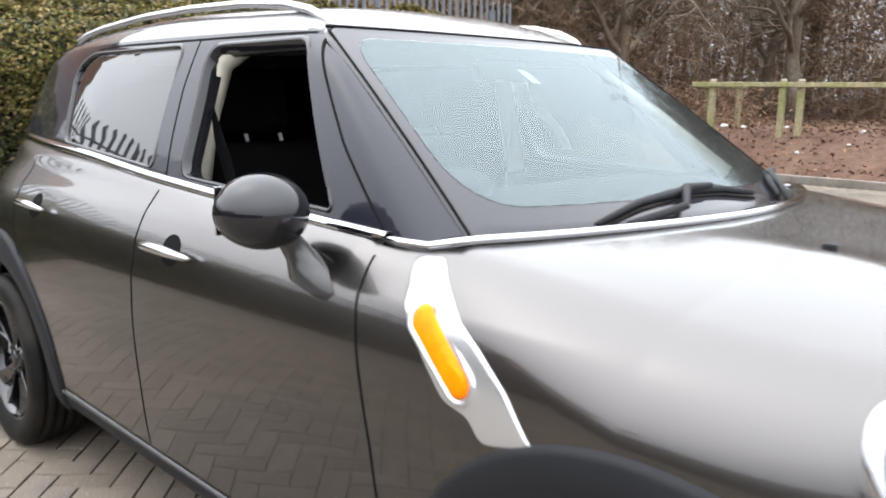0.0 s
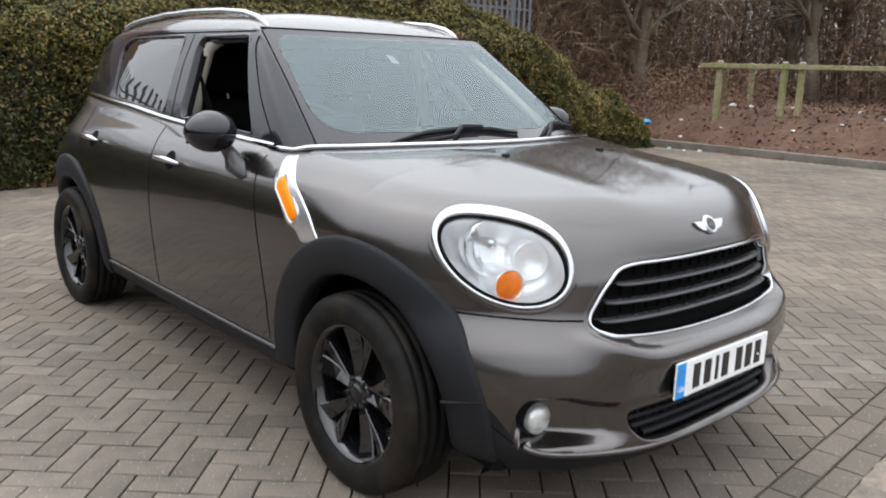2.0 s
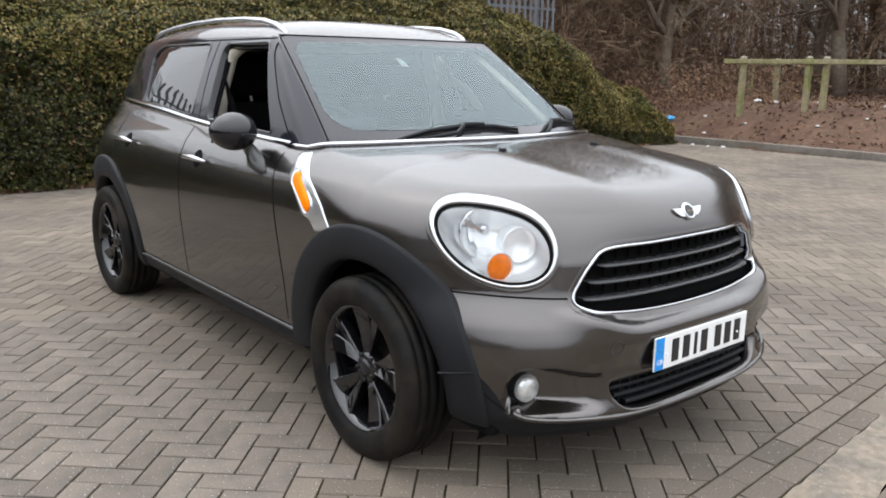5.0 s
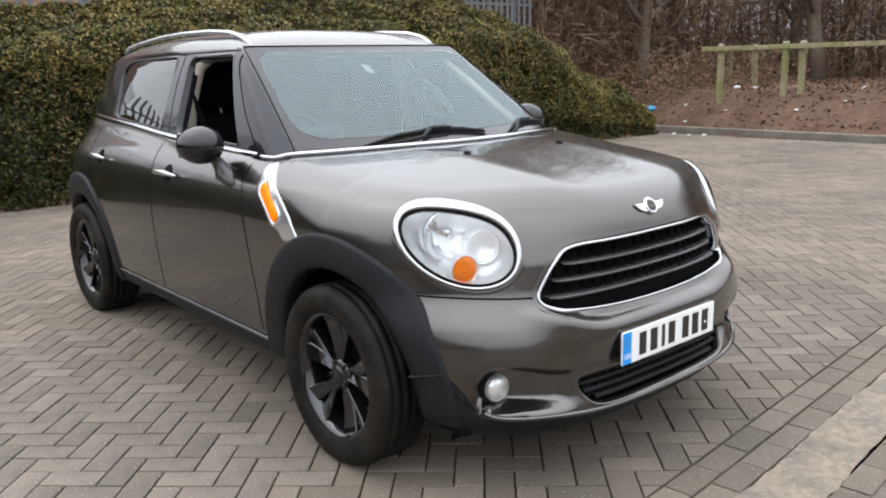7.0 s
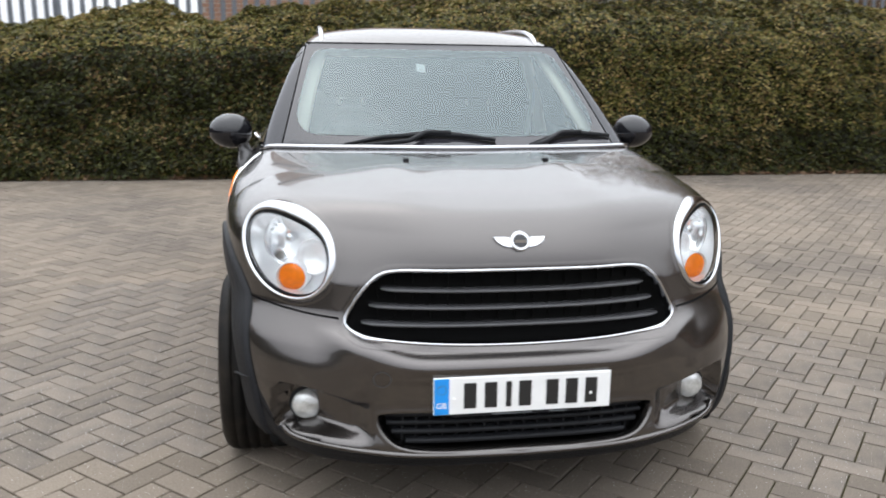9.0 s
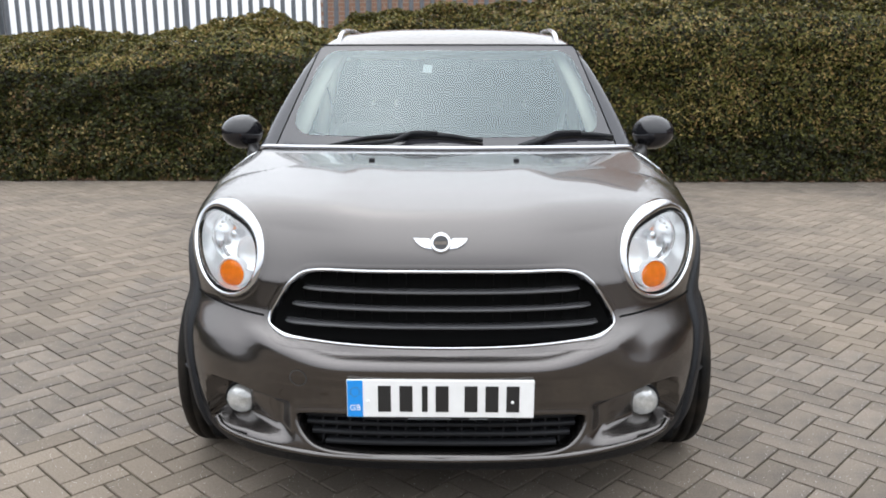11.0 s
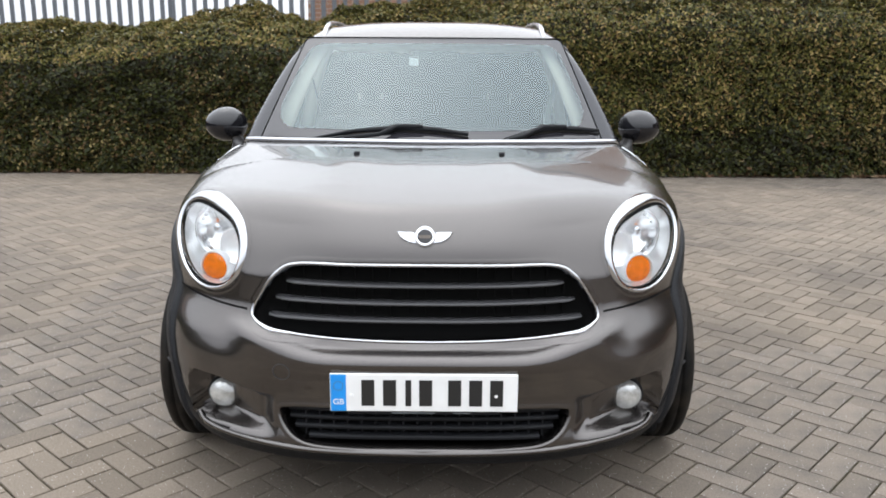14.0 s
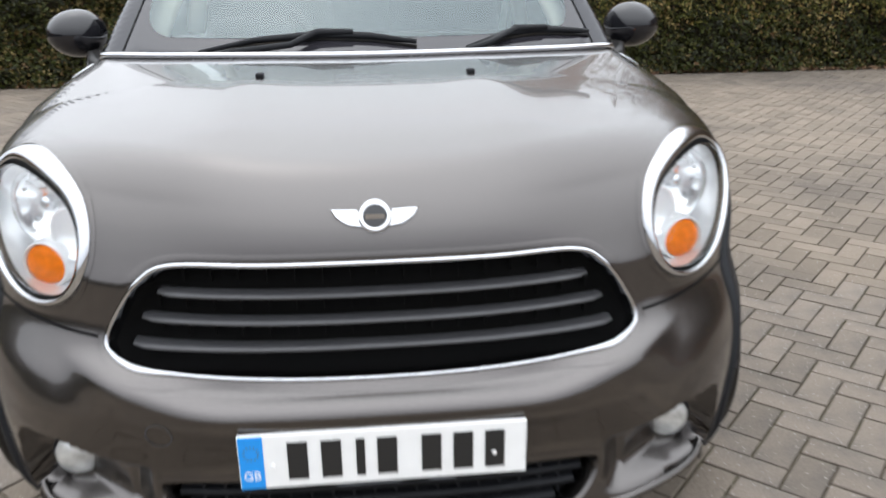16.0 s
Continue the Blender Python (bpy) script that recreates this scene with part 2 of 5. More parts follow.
GALV = node_mat("galvanised_steel", (0.15, 0.16, 0.175), rough=0.55, metal=0.4, var=0.12, scale=12)
HOUSE_BRICK = node_mat("red_brick", (0.30, 0.17, 0.115), rough=0.9, var=0.2, scale=20, bump=0.3, bump_scale=90, per_object=0.15)
MORTAR = node_mat("mortar", (0.33, 0.29, 0.25), rough=1.0, var=0.1, scale=40)
ROOF_TILE = node_mat("dark_roof_tile", (0.10, 0.065, 0.05), rough=0.85, var=0.2, scale=15)
PALE_TIMBER = node_mat("pale_worn_timber", (0.42, 0.39, 0.33), rough=0.9, var=0.2, scale=30)
RUBBISH_WHITE = node_mat("white_rubbish", (0.55, 0.54, 0.53), rough=0.6, var=0.15, scale=30)
RUBBISH_BLUE = node_mat("blue_rubbish", (0.05, 0.32, 0.62), rough=0.5, var=0.1, scale=30)


# ---- builders ----
def mesh_ob(name, verts, faces, mat, parent=None, label="", smooth=False, normals=None):
    me = bpy.data.meshes.new(name)
    me.from_pydata([tuple(v) for v in verts], [], [tuple(f) for f in faces])
    me.materials.append(mat)
    if smooth:
        me.shade_smooth()
    if normals is not None:
        me.normals_split_custom_set_from_vertices([tuple(v) for v in normals])
    ob = new(name, me)
    if parent:
        ob.parent = parent
    return tagged(ob, label)


def part(name, bm, mat, parent=None, label="", smooth=False):
    me = bpy.data.meshes.new(name)
    bm.to_mesh(me)
    bm.free()
    me.materials.append(mat)
    if smooth:
        me.shade_smooth()
    ob = new(name, me)
    if parent:
        ob.parent = parent
    return tagged(ob, label)


def box_bm(size, at=(0, 0, 0), bevel=0.0, segments=2, rot=None):
    bm = bmesh.new()
    m = Matrix.Translation(at) @ (rot.to_4x4() if rot else Matrix()) @ Matrix.Diagonal((*size, 1))
    bmesh.ops.create_cube(bm, size=1, matrix=m)
    if bevel:
        bmesh.ops.bevel(bm, geom=bm.edges[:], offset=bevel, segments=segments, affect="EDGES", profile=0.5)
    return bm


def tube(points, radii, sides=8, cap=True, flat=1.0):
    """Verts and faces of a tube through points; radii may be one number. flat squeezes it in its second axis."""
    pts = [Vector(p) for p in points]
    if not hasattr(radii, "__len__"):
        radii = [radii] * len(pts)
    verts, faces = [], []
    t = (pts[1] - pts[0]).normalized()
    a = t.cross(Vector((0.13, 0.31, 0.94))).normalized()
    for i, p in enumerate(pts):
        t = (pts[min(i + 1, len(pts) - 1)] - pts[max(i - 1, 0)]).normalized()
        a = (a - t * a.dot(t)).normalized()
        b = t.cross(a)
        for k in range(sides):
            w = 2 * math.pi * k / sides
            verts.append(p + (a * math.cos(w) + b * math.sin(w) * flat) * radii[i])
    for i in range(len(pts) - 1):
        for k in range(sides):
            j = (k + 1) % sides
            faces.append((i * sides + k, i * sides + j, (i + 1) * sides + j, (i + 1) * sides + k))
    if cap:
        faces.append(tuple(range(sides))[::-1])
        faces.append(tuple((len(pts) - 1) * sides + k for k in range(sides)))
    return verts, faces


def lathe(profile, steps=48, axis="x"):
    """Turn a profile of (along, radius) about the x axis."""
    verts, faces = [], []
    n = len(profile)
    for k in range(steps):
        w = 2 * math.pi * k / steps
        verts += [(a, r * math.cos(w), r * math.sin(w)) for a, r in profile]
    for k in range(steps):
        j = (k + 1) % steps
        for i in range(n - 1):
            faces.append((k * n + i, k * n + i + 1, j * n + i + 1, j * n + i))
    return verts, faces


def curve(*pts):
    """A smooth, non-overshooting curve through (at, value) points."""
    x, v = np.array(pts, float).T
    d = np.diff(v) / np.diff(x)
    m = np.r_[d[0], np.where(d[:-1] * d[1:] > 0, 2 * d[:-1] * d[1:] / (d[:-1] + d[1:] + 1e-12), 0), d[-1]]

    def f(q):
        q = np.clip(np.asarray(q, float), x[0], x[-1])
        i = np.clip(np.searchsorted(x, q) - 1, 0, len(x) - 2)
        h = x[i + 1] - x[i]
        t = (q - x[i]) / h
        return (1 + 2 * t) * (1 - t) ** 2 * v[i] + t * (1 - t) ** 2 * h * m[i] + t * t * (3 - 2 * t) * v[i + 1] + t * t * (t - 1) * h * m[i + 1]

    return f


def loop_spline(pts, n=96):
    """Closed smooth outline through 2D control points."""
    p = np.array(pts, float)
    k = len(p)
    out = []
    for s in np.linspace(0, k, n, endpoint=False):
        i, t = int(s), s - int(s)
        a, b, c, d = p[(i - 1) % k], p[i % k], p[(i + 1) % k], p[(i + 2) % k]
        out.append(0.5 * (2 * b + (c - a) * t + (2 * a - 5 * b + 4 * c - d) * t * t + (3 * b - a - 3 * c + d) * t ** 3))
    return np.array(out)


def rounded(pts, radius, n=6):
    """Closed polygon with rounded corners."""
    out = []
    k = len(pts)
    for i in range(k):
        a, b, c = (np.array(pts[(i + j) % k], float) for j in (-1, 0, 1))
        r = radius[i] if hasattr(radius, "__len__") else radius
        u, w = (a - b) / np.linalg.norm(a - b), (c - b) / np.linalg.norm(c - b)
        for t in np.linspace(0, 1, n):
            out.append((1 - t) ** 2 * (b + u * r) + 2 * t * (1 - t) * b + t * t * (b + w * r))
    return np.array(out)


def resample(pts, n):
    p = np.vstack([pts, pts[:1]])
    s = np.r_[0, np.cumsum(np.linalg.norm(np.diff(p, axis=0), axis=1))]
    q = np.linspace(0, s[-1], n, endpoint=False)
    return np.stack([np.interp(q, s, p[:, i]) for i in range(2)], 1)


def inside(poly, x, y):
    """Which points lie in a closed 2D polygon."""
    x, y = np.asarray(x), np.asarray(y)
    hit = np.zeros(x.shape, bool)
    for (ax, ay), (bx, by) in zip(poly, np.roll(poly, -1, axis=0)):
        cross = ((ay > y) != (by > y)) & (x < (bx - ax) * (y - ay) / (by - ay + 1e-12) + ax)
        hit ^= cross
    return hit


# ---- the car's form: smooth solids from a few design curves; y runs from nose to tail, the front axle at y = 0 ----
def smin(a, b, k):
    h = np.maximum(k - np.abs(a - b), 0) / k
    return np.minimum(a, b) - h * h * k / 4


AXLE_F, AXLE_R, HUB_Z = 0.0, 2.595, 0.312
HALF = curve((0.15, 0.80), (0.33, 0.858), (0.5, 0.877), (0.7, 0.888), (0.8, 0.885), (0.9, 0.868), (0.97, 0.836), (1.03, 0.792), (1.1, 0.76))
NOSE = curve((0.15, 0.87), (0.22, 0.908), (0.27, 0.940), (0.33, 0.926), (0.40, 0.920), (0.46, 0.930), (0.495, 0.940), (0.515, 0.942), (0.530, 0.936), (0.540, 0.922), (0.551, 0.900), (0.565, 0.888), (0.580, 0.885), (0.70, 0.880), (0.80, 0.872), (0.9, 0.855), (1.05, 0.825))
CORNER = curve((0.15, 0.87), (0.22, 0.915), (0.28, 0.934), (0.50, 0.932), (0.60, 0.900), (0.70, 0.884), (0.80, 0.874), (0.9, 0.860), (1.05, 0.835))
SQUARE = curve((0.15, 2.8), (0.30, 3.2), (0.42, 3.2), (0.55, 3.0), (0.66, 2.5), (0.8, 2.45), (0.92, 2.6), (1.05, 2.6))
HOOD = curve((-0.8, 0.855), (-0.6, 0.922), (-0.4, 0.968), (-0.2, 0.998), (0.0, 1.020), (0.25, 1.035), (0.6, 1.045), (1.5, 1.082), (2.3, 1.125), (3.4, 1.14))
FAN_F, FAN_R = 0.2, 2.5


def lower(p):
    """Body below the glass; positive inside."""
    x, y, z = np.abs(p[..., 0]), p[..., 1], p[..., 2]
    a, n = HALF(z), SQUARE(z)
    step = np.clip((0.60 - x) / 0.14, 0, 1)
    step = step * step * (3 - 2 * step)
    flare = np.clip((0.05 - y) / 0.32, 0, 1)
    a = a * (1 + 0.016 * flare * flare * (3 - 2 * flare) * np.clip((0.92 - z) / 0.18, 0, 1))
    a = a * (1 - 0.06 * np.clip((y - 1.7) / 1.1, 0, 1.2) ** 2 * np.clip((z - 0.70) / 0.3, 0, 1))
    # the wing's shoulder draws in towards the windscreen
    a = a * (1 - 0.05 * np.clip((y + 0.3) / 0.35, 0, 1) * np.clip((0.66 - y) / 0.16, 0, 1) * np.clip((z - 0.93) / 0.09, 0, 1))
    rise = np.clip((x - 0.26) / 0.30, 0, 1)
    zn = z - 0.062 * rise * rise * (3 - 2 * rise) * np.exp(-((z - 0.585) / 0.085) ** 2)
    b = NOSE(zn) * step + CORNER(z) * (1 - step)
    b = b - 0.052 * np.exp(-((x - 0.48) / 0.19) ** 2) * np.clip((z - 0.74) / 0.14, 0, 1)
    # scoops beside the lower intake, with a sharp brow and a floor that slopes out to the lip
    brow, sill = np.clip((0.410 + 0.034 * np.clip((x - 0.47) / 0.13, 0, 1) - z) / 0.022, 0, 1), np.clip((z - 0.278) / 0.045, 0, 1)
    reach = np.clip((0.705 - x) / 0.04, 0, 1) * np.clip((x - 0.415) / 0.06, 0, 1)
    b = b - (0.045 + 0.066 * np.clip((x - 0.48) / 0.11, 0, 1)) * brow * sill * sill * (3 - 2 * sill) * reach * reach * (3 - 2 * reach)
    front = np.maximum(FAN_F - y, 0) / b
    rear = np.maximum(y - FAN_R, 0) / (0.80 - 0.25 * np.clip(z - 0.8, 0, 1))
    s = ((x / a) ** n + front ** n + rear ** np.full_like(n, 3.0)) ** (1 / n)
    wall = (1 - s) * 0.85
    top = HOOD(y) - (0.055 - 0.035 * np.clip((y - 0.02) / 0.4, 0, 1)) * (x / 0.73) ** 3 + 0.012 * np.exp(-((x - 0.30) / 0.09) ** 2) * np.clip((y + 0.7) / 0.3, 0, 1) * 0.6 * np.clip((0.25 - y) / 0.3, 0, 1) - z
    under = z - (0.185 + 0.06 * np.clip((y + 0.5) / 0.5, 0, 1))
    return smin(smin(wall, top * 0.92, 0.115 - 0.07 * np.clip((y - 0.02) / 0.36, 0, 1)), under, 0.04)


GLASS_HALF = curve((0.92, 0.80), (1.02, 0.772), (1.12, 0.742), (1.25, 0.692), (1.40, 0.622), (1.5, 0.565), (1.6, 0.5))
ROOF = curve((0.5, 1.36), (0.85, 1.440), (1.0, 1.480), (1.1, 1.502), (1.3, 1.527), (1.8, 1.54), (2.4, 1.515), (3.0, 1.45), (3.4, 1.37))
SCREEN_Z0, SCREEN_Z1 = 1.02, 1.44


def screen_y(x, z):
    t = (z - SCREEN_Z0) / (SCREEN_Z1 - SCREEN_Z0)
    return (0.27 + 0.215 * (x / 0.727) ** 2) * (1 - t) + (0.995 + 0.055 * (x / 0.585) ** 2) * t


def upper(p):
    """Cabin above the belt; positive inside."""
    x, y, z = np.abs(p[..., 0]), p[..., 1], p[..., 2]
    side = (GLASS_HALF(z) - 0.10 * np.clip((y - 2.1) / 0.8, 0, 2) ** 2 - x) * 0.94
    screen = (y - screen_y(x, z)) * 0.52
    tail = (3.20 - 0.55 * np.clip(z - 1.05, 0, 1) - 0.10 * x * x - y) * 0.9
    roof = ROOF(y) - 0.05 * (x / 0.6) ** 3 - z
    return smin(smin(smin(side, screen, 0.03), tail, 0.12), roof, 0.07)


def cast(solid, o, d, far=1.6, step=0.03):
    """Where rays from inside first leave the solid."""
    lo, hi = np.zeros(o.shape[:-1]), np.full(o.shape[:-1], far)
    alive = np.ones(o.shape[:-1], bool)
    for t in np.arange(step, far, step):
        within = solid(o + d * t) > 0
        lo, hi = np.where(alive & within, t, lo), np.where(alive & ~within, t, hi)
        alive &= within
        if not alive.any():
            break
    for _ in range(18):
        mid = (lo + hi) / 2
        within = solid(o + d * mid[..., None]) > 0
        lo, hi = np.where(within, mid, lo), np.where(within, hi, mid)
    return o + d * lo[..., None]


def normal(solid, p, e=0.004):
    g = np.stack([solid(p + np.eye(3)[i] * e) - solid(p - np.eye(3)[i] * e) for i in range(3)], -1)
    return -g / (np.linalg.norm(g, axis=-1, keepdims=True) + 1e-9)


class Facing:
    """Puts flat outlines onto a solid: (s, z) in an upright plane whose outward direction is turned by angle from the nose to the side."""

    def __init__(self, solid, angle, side=1, depth=0.35):
        a = radians(angle)
        self.solid, self.out, self.along = solid, np.array((side * math.sin(a), -math.cos(a), 0)), np.array((side * math.cos(a), math.sin(a), 0))
        self.depth, self.side = depth, side

    def place(self, sz):
        sz = np.asarray(sz, float)
        o = sz[..., :1] * self.along + sz[..., 1:] * np.array((0, 0, 1.0)) + self.out * self.depth
        return cast(self.solid, o, np.broadcast_to(self.out, o.shape))

    def on(self, sz, height):
        p = self.place(sz)
        return p + normal(self.solid, p) * height

    def back(self, sz, depth):
        """On the solid, then pushed straight back along the facing direction."""
        return self.place(sz) - self.out * np.asarray(depth)[..., None]


def sweep(face, outline, profile, closed=True, straight=False):
    """A band along an outline; profile: (offset outwards in the plane, height over the surface)."""
    o = np.asarray(outline, float)
    if closed:
        t = np.roll(o, -1, 0) - np.roll(o, 1, 0)
    else:
        t = np.gradient(o, axis=0)
    nrm = np.stack([t[:, 1], -t[:, 0]], 1)
    nrm /= np.linalg.norm(nrm, axis=1, keepdims=True) + 1e-9
    area = np.sum(o[:, 0] * np.roll(o[:, 1], -1) - np.roll(o[:, 0], -1) * o[:, 1])
    if area < 0 and closed:
        nrm = -nrm
    rows = [(face.back(o + nrm * off, -h) if straight else face.on(o + nrm * off, h)) for off, h in profile]
    n, m = len(o), len(rows)
    verts = np.concatenate(rows)
    faces = []
    for r in range(m - 1):
        for k in range(n if closed else n - 1):
            j = (k + 1) % n
            faces.append((r * n + k, r * n + j, (r + 1) * n + j, (r + 1) * n + k))
    return verts, faces


def outward(verts, faces, face):
    """Turn all faces so that the patch looks out of the body."""
    total = sum(float(np.dot(np.cross(verts[f[1]] - verts[f[0]], verts[f[2]] - verts[f[1]]), face.out)) for f in faces[:400])
    return faces if total > 0 else [tuple(reversed(f)) for f in faces]


def dome(face, outline, rows, centre=None, straight=False):
    """A filled patch inside an outline; rows: (scale, height) from the rim to the middle."""
    o = np.asarray(outline, float)
    c = o.mean(0) if centre is None else np.array(centre)
    rings = [(face.back(c + (o - c) * s, -h) if straight else face.on(c + (o - c) * s, h)) for s, h in rows]
    n = len(o)
    verts = np.concatenate(rings)
    faces = []
    for r in range(len(rings) - 1):
        for k in range(n):
            j = (k + 1) % n
            faces.append((r * n + k, r * n + j, (r + 1) * n + j, (r + 1) * n + k))
    faces.append(tuple((len(rings) - 1) * n + k for k in range(n)))
    return verts, outward(verts, faces, face)


def shell_grid(solid, fan_f, fan_r, z0, lows, n_fan, n_side, n_rear):
    """Regular skin of a solid: fans round the nose and tail, straight runs along the sides."""
    stations = []
    for k in range(n_fan):
        w = math.pi / 2 * (k / n_fan)
        stations.append((fan_f, math.sin(w), -math.cos(w)))
    for k in range(n_side + 1):
        stations.append((fan_f + (fan_r - fan_f) * k / n_side, 1, 0))
    for k in range(1, n_rear + 1):
        w = math.pi / 2 * (k / n_rear)
        stations.append((fan_r, math.cos(w), math.sin(w)))
    full = stations + [(y, -dx, dy) for y, dx, dy in stations[-2:0:-1]]
    el = np.radians(np.concatenate([np.linspace(a, b, k, endpoint=False) for (a, k), (b, _) in zip(lows, lows[1:])] + [[90.0]]))
    n_up = len(el)
    o = np.array([[(0, y, z0)] * n_up for y, _, _ in full], float)
    d = np.array([[(dx * math.cos(e), dy * math.cos(e), math.sin(e)) for e in el] for _, dx, dy in full])
    return o, cast(solid, o, d)


def grid_faces(nu, nv):
    return np.array([(u * nv + v, (u + 1) % nu * nv + v, (u + 1) % nu * nv + v + 1, u * nv + v + 1) for u in range(nu) for v in range(nv - 1)])


def snap(p, solid, outline, face, reach):
    """Move skin points that lie near an outline onto it, so that the opening gets a clean edge."""
    s = p @ face.along
    flat = np.stack([s, p[:, 2]], 1)
    ahead = (normal(solid, p) @ face.out) > 0.05
    o = resample(np.asarray(outline), 400)
    box = ahead & (flat[:, 0] > o[:, 0].min() - 0.05) & (flat[:, 0] < o[:, 0].max() + 0.05) & (flat[:, 1] > o[:, 1].min() - 0.05) & (flat[:, 1] < o[:, 1].max() + 0.05)
    idx = np.flatnonzero(box)
    if not len(idx):
        return np.zeros(len(p), bool)
    dist = np.linalg.norm(flat[idx, None] - o[None], axis=2)
    near = dist.min(1) < reach
    p[idx[near]] = face.place(o[dist.argmin(1)[near]])
    return box


def pick(name, verts, nrm, faces, keep, mat, parent, label=""):
    """One panel of a skin, with the skin's own smooth normals."""
    fs = faces[keep]
    if not len(fs):
        return None
    used, inv = np.unique(fs, return_inverse=True)
    return mesh_ob(name, verts[used], inv.reshape(fs.shape), mat, parent, label, True, nrm[used])


# outlines on the body
HEAD_PTS = [(0.335, 0.931), (0.202, 0.922), (0.108, 0.893), (0.054, 0.845), (0.030, 0.782), (0.040, 0.724), (0.085, 0.683), (0.160, 0.668), (0.266, 0.685), (0.355, 0.744), (0.402, 0.800), (0.421, 0.860), (0.396, 0.908)]
HEAD = loop_spline(HEAD_PTS, 96)
HEAD = sum(w * np.roll(HEAD, k, 0) for k, w in ((-6, 0.06), (-4, 0.12), (-2, 0.2), (0, 0.24), (2, 0.2), (4, 0.12), (6, 0.06)))
HEAD = HEAD.mean(0) + (HEAD - HEAD.mean(0)) * 1.02 + np.array((0.012, 0.0))
GRILLE_HALF = [(0.0, 0.565), (0.20, 0.569), (0.36, 0.579), (0.455, 0.594), (0.500, 0.624), (0.475, 0.683), (0.425, 0.750), (0.36, 0.781), (0.20, 0.787), (0.0, 0.789)]
GRILLE = loop_spline(GRILLE_HALF + [(-x, z) for x, z in GRILLE_HALF[-2:0:-1]], 160)
INTAKE_HALF = [(0.0, 0.258), (0.2, 0.262), (0.335, 0.276), (0.395, 0.315), (0.415, 0.366), (0.37, 0.380), (0.2, 0.382), (0.0, 0.382)]
INTAKE = loop_spline(INTAKE_HALF + [(-x, z) for x, z in INTAKE_HALF[-2:0:-1]], 140)
FOG_ANGLE = 22


def circle(c, r, n=40, squash=1.0):
    return np.array([(c[0] + r * math.cos(2 * math.pi * k / n), c[1] + r * squash * math.sin(2 * math.pi * k / n)) for k in range(n)])


car = new("car")
tagged(car, "dark grey-brown metallic compact crossover car parked on paving", "car")

O, P = shell_grid(lower, FAN_F, FAN_R, 0.58, ((-62, 50), (-20, 30), (-9, 60), (8, 84), (90, 0)), 150, 150, 30)
NU, NV = P.shape[:2]
verts = P.reshape(-1, 3).copy()
faces = grid_faces(NU, NV)
FRONT = Facing(lower, 0, 1, 0.35)
SIDE = {s: Facing(lower, 90, s, 0.3) for s in (1, -1)}
HEADF = {s: Facing(lower, 40, s, 0.2) for s in (1, -1)}
FOGF = {s: Facing(lower, FOG_ANGLE, s, 0.3) for s in (1, -1)}
ARCH_R = 0.445
cut = np.zeros(len(faces), bool)


def open_up(face, outline, reach):
    global cut
    snap(verts, lower, outline, face, reach)
    c = verts[faces].mean(1)
    out = (normal(lower, c) @ face.out) > 0.05
    cut |= out & inside(outline, c @ face.along, c[:, 2])


for s in (1, -1):
    open_up(HEADF[s], HEAD, 0.005)
    for ax in (AXLE_F, AXLE_R):
        open_up(SIDE[s], circle((ax, HUB_Z), ARCH_R, 120), 0.008)
open_up(FRONT, GRILLE, 0.005)
open_up(FRONT, INTAKE, 0.005)
seam_z = curve((0.0, 0.62), (0.5, 0.625), (0.54, 0.637), (0.80, 0.650), (0.95, 0.652))
chin_z = curve((0.0, 0.248), (0.3, 0.255), (0.5, 0.268), (0.60, 0.271), (0.66, 0.278), (0.69, 0.296), (0.712, 0.322), (0.73, 0.358), (0.77, 0.415), (0.82, 0.432), (0.95, 0.440))
for line, ahead in ((chin_z, True), (seam_z, True), (None, False)):
    # skin points beside a panel edge move onto it
    zl = line(np.abs(verts[:, 0])) if line else np.full(len(verts), 0.332)
    hit = (np.abs(verts[:, 2] - zl) < 0.011) & ((verts[:, 1] < -0.03) == ahead)
    o = np.stack([np.zeros(hit.sum()), np.where(verts[hit, 1] < FAN_F, FAN_F, np.minimum(verts[hit, 1], FAN_R)), zl[hit]], 1)
    d = verts[hit] - o
    d[:, 2] = 0
    verts[hit] = cast(lower, o, d / np.linalg.norm(d, axis=1, keepdims=True))
nrm = normal(lower, verts)
c = verts[faces].mean(1)
cx, cy, cz = np.abs(c[:, 0]), c[:, 1], c[:, 2]
top_open = (cy > 0.55) & (cz > HOOD(cy) - 0.10) & (cx < 0.70)
curl = (cz < 0.240) & (cy > -0.50) & (cx > 0.50) & (cy < 0.6)
keep = ~cut & ~top_open & ~curl
nose = cy < -0.05
chin = (nose & (cz < chin_z(cx))) | (~nose & (cz < 0.332))
bumper = nose & ~chin & (cz < seam_z(cx))
bonnet = (cy < 0.46) & ~chin & ~bumper & ((cz > 0.80) | nose | (cx < 0.7))
wing = ~chin & ~bumper & ~bonnet & (cy < 0.55)
door_f = ~chin & (cy >= 0.55) & (cy < 1.49)
door_r = ~chin & (cy >= 1.49) & (cy < 2.44)
quarter = ~chin & (cy >= 2.44)
left, right = c[:, 0] > 0, c[:, 0] <= 0
pick("bonnet", verts, nrm, faces, keep & bonnet, PAINT, car)
front_bumper = pick("front_bumper", verts, nrm, faces, keep & bumper, PAINT, car)
pick("chin_and_sill", verts, nrm, faces, keep & chin, PLASTIC, car, "black textured plastic sill and chin")
doors = {}
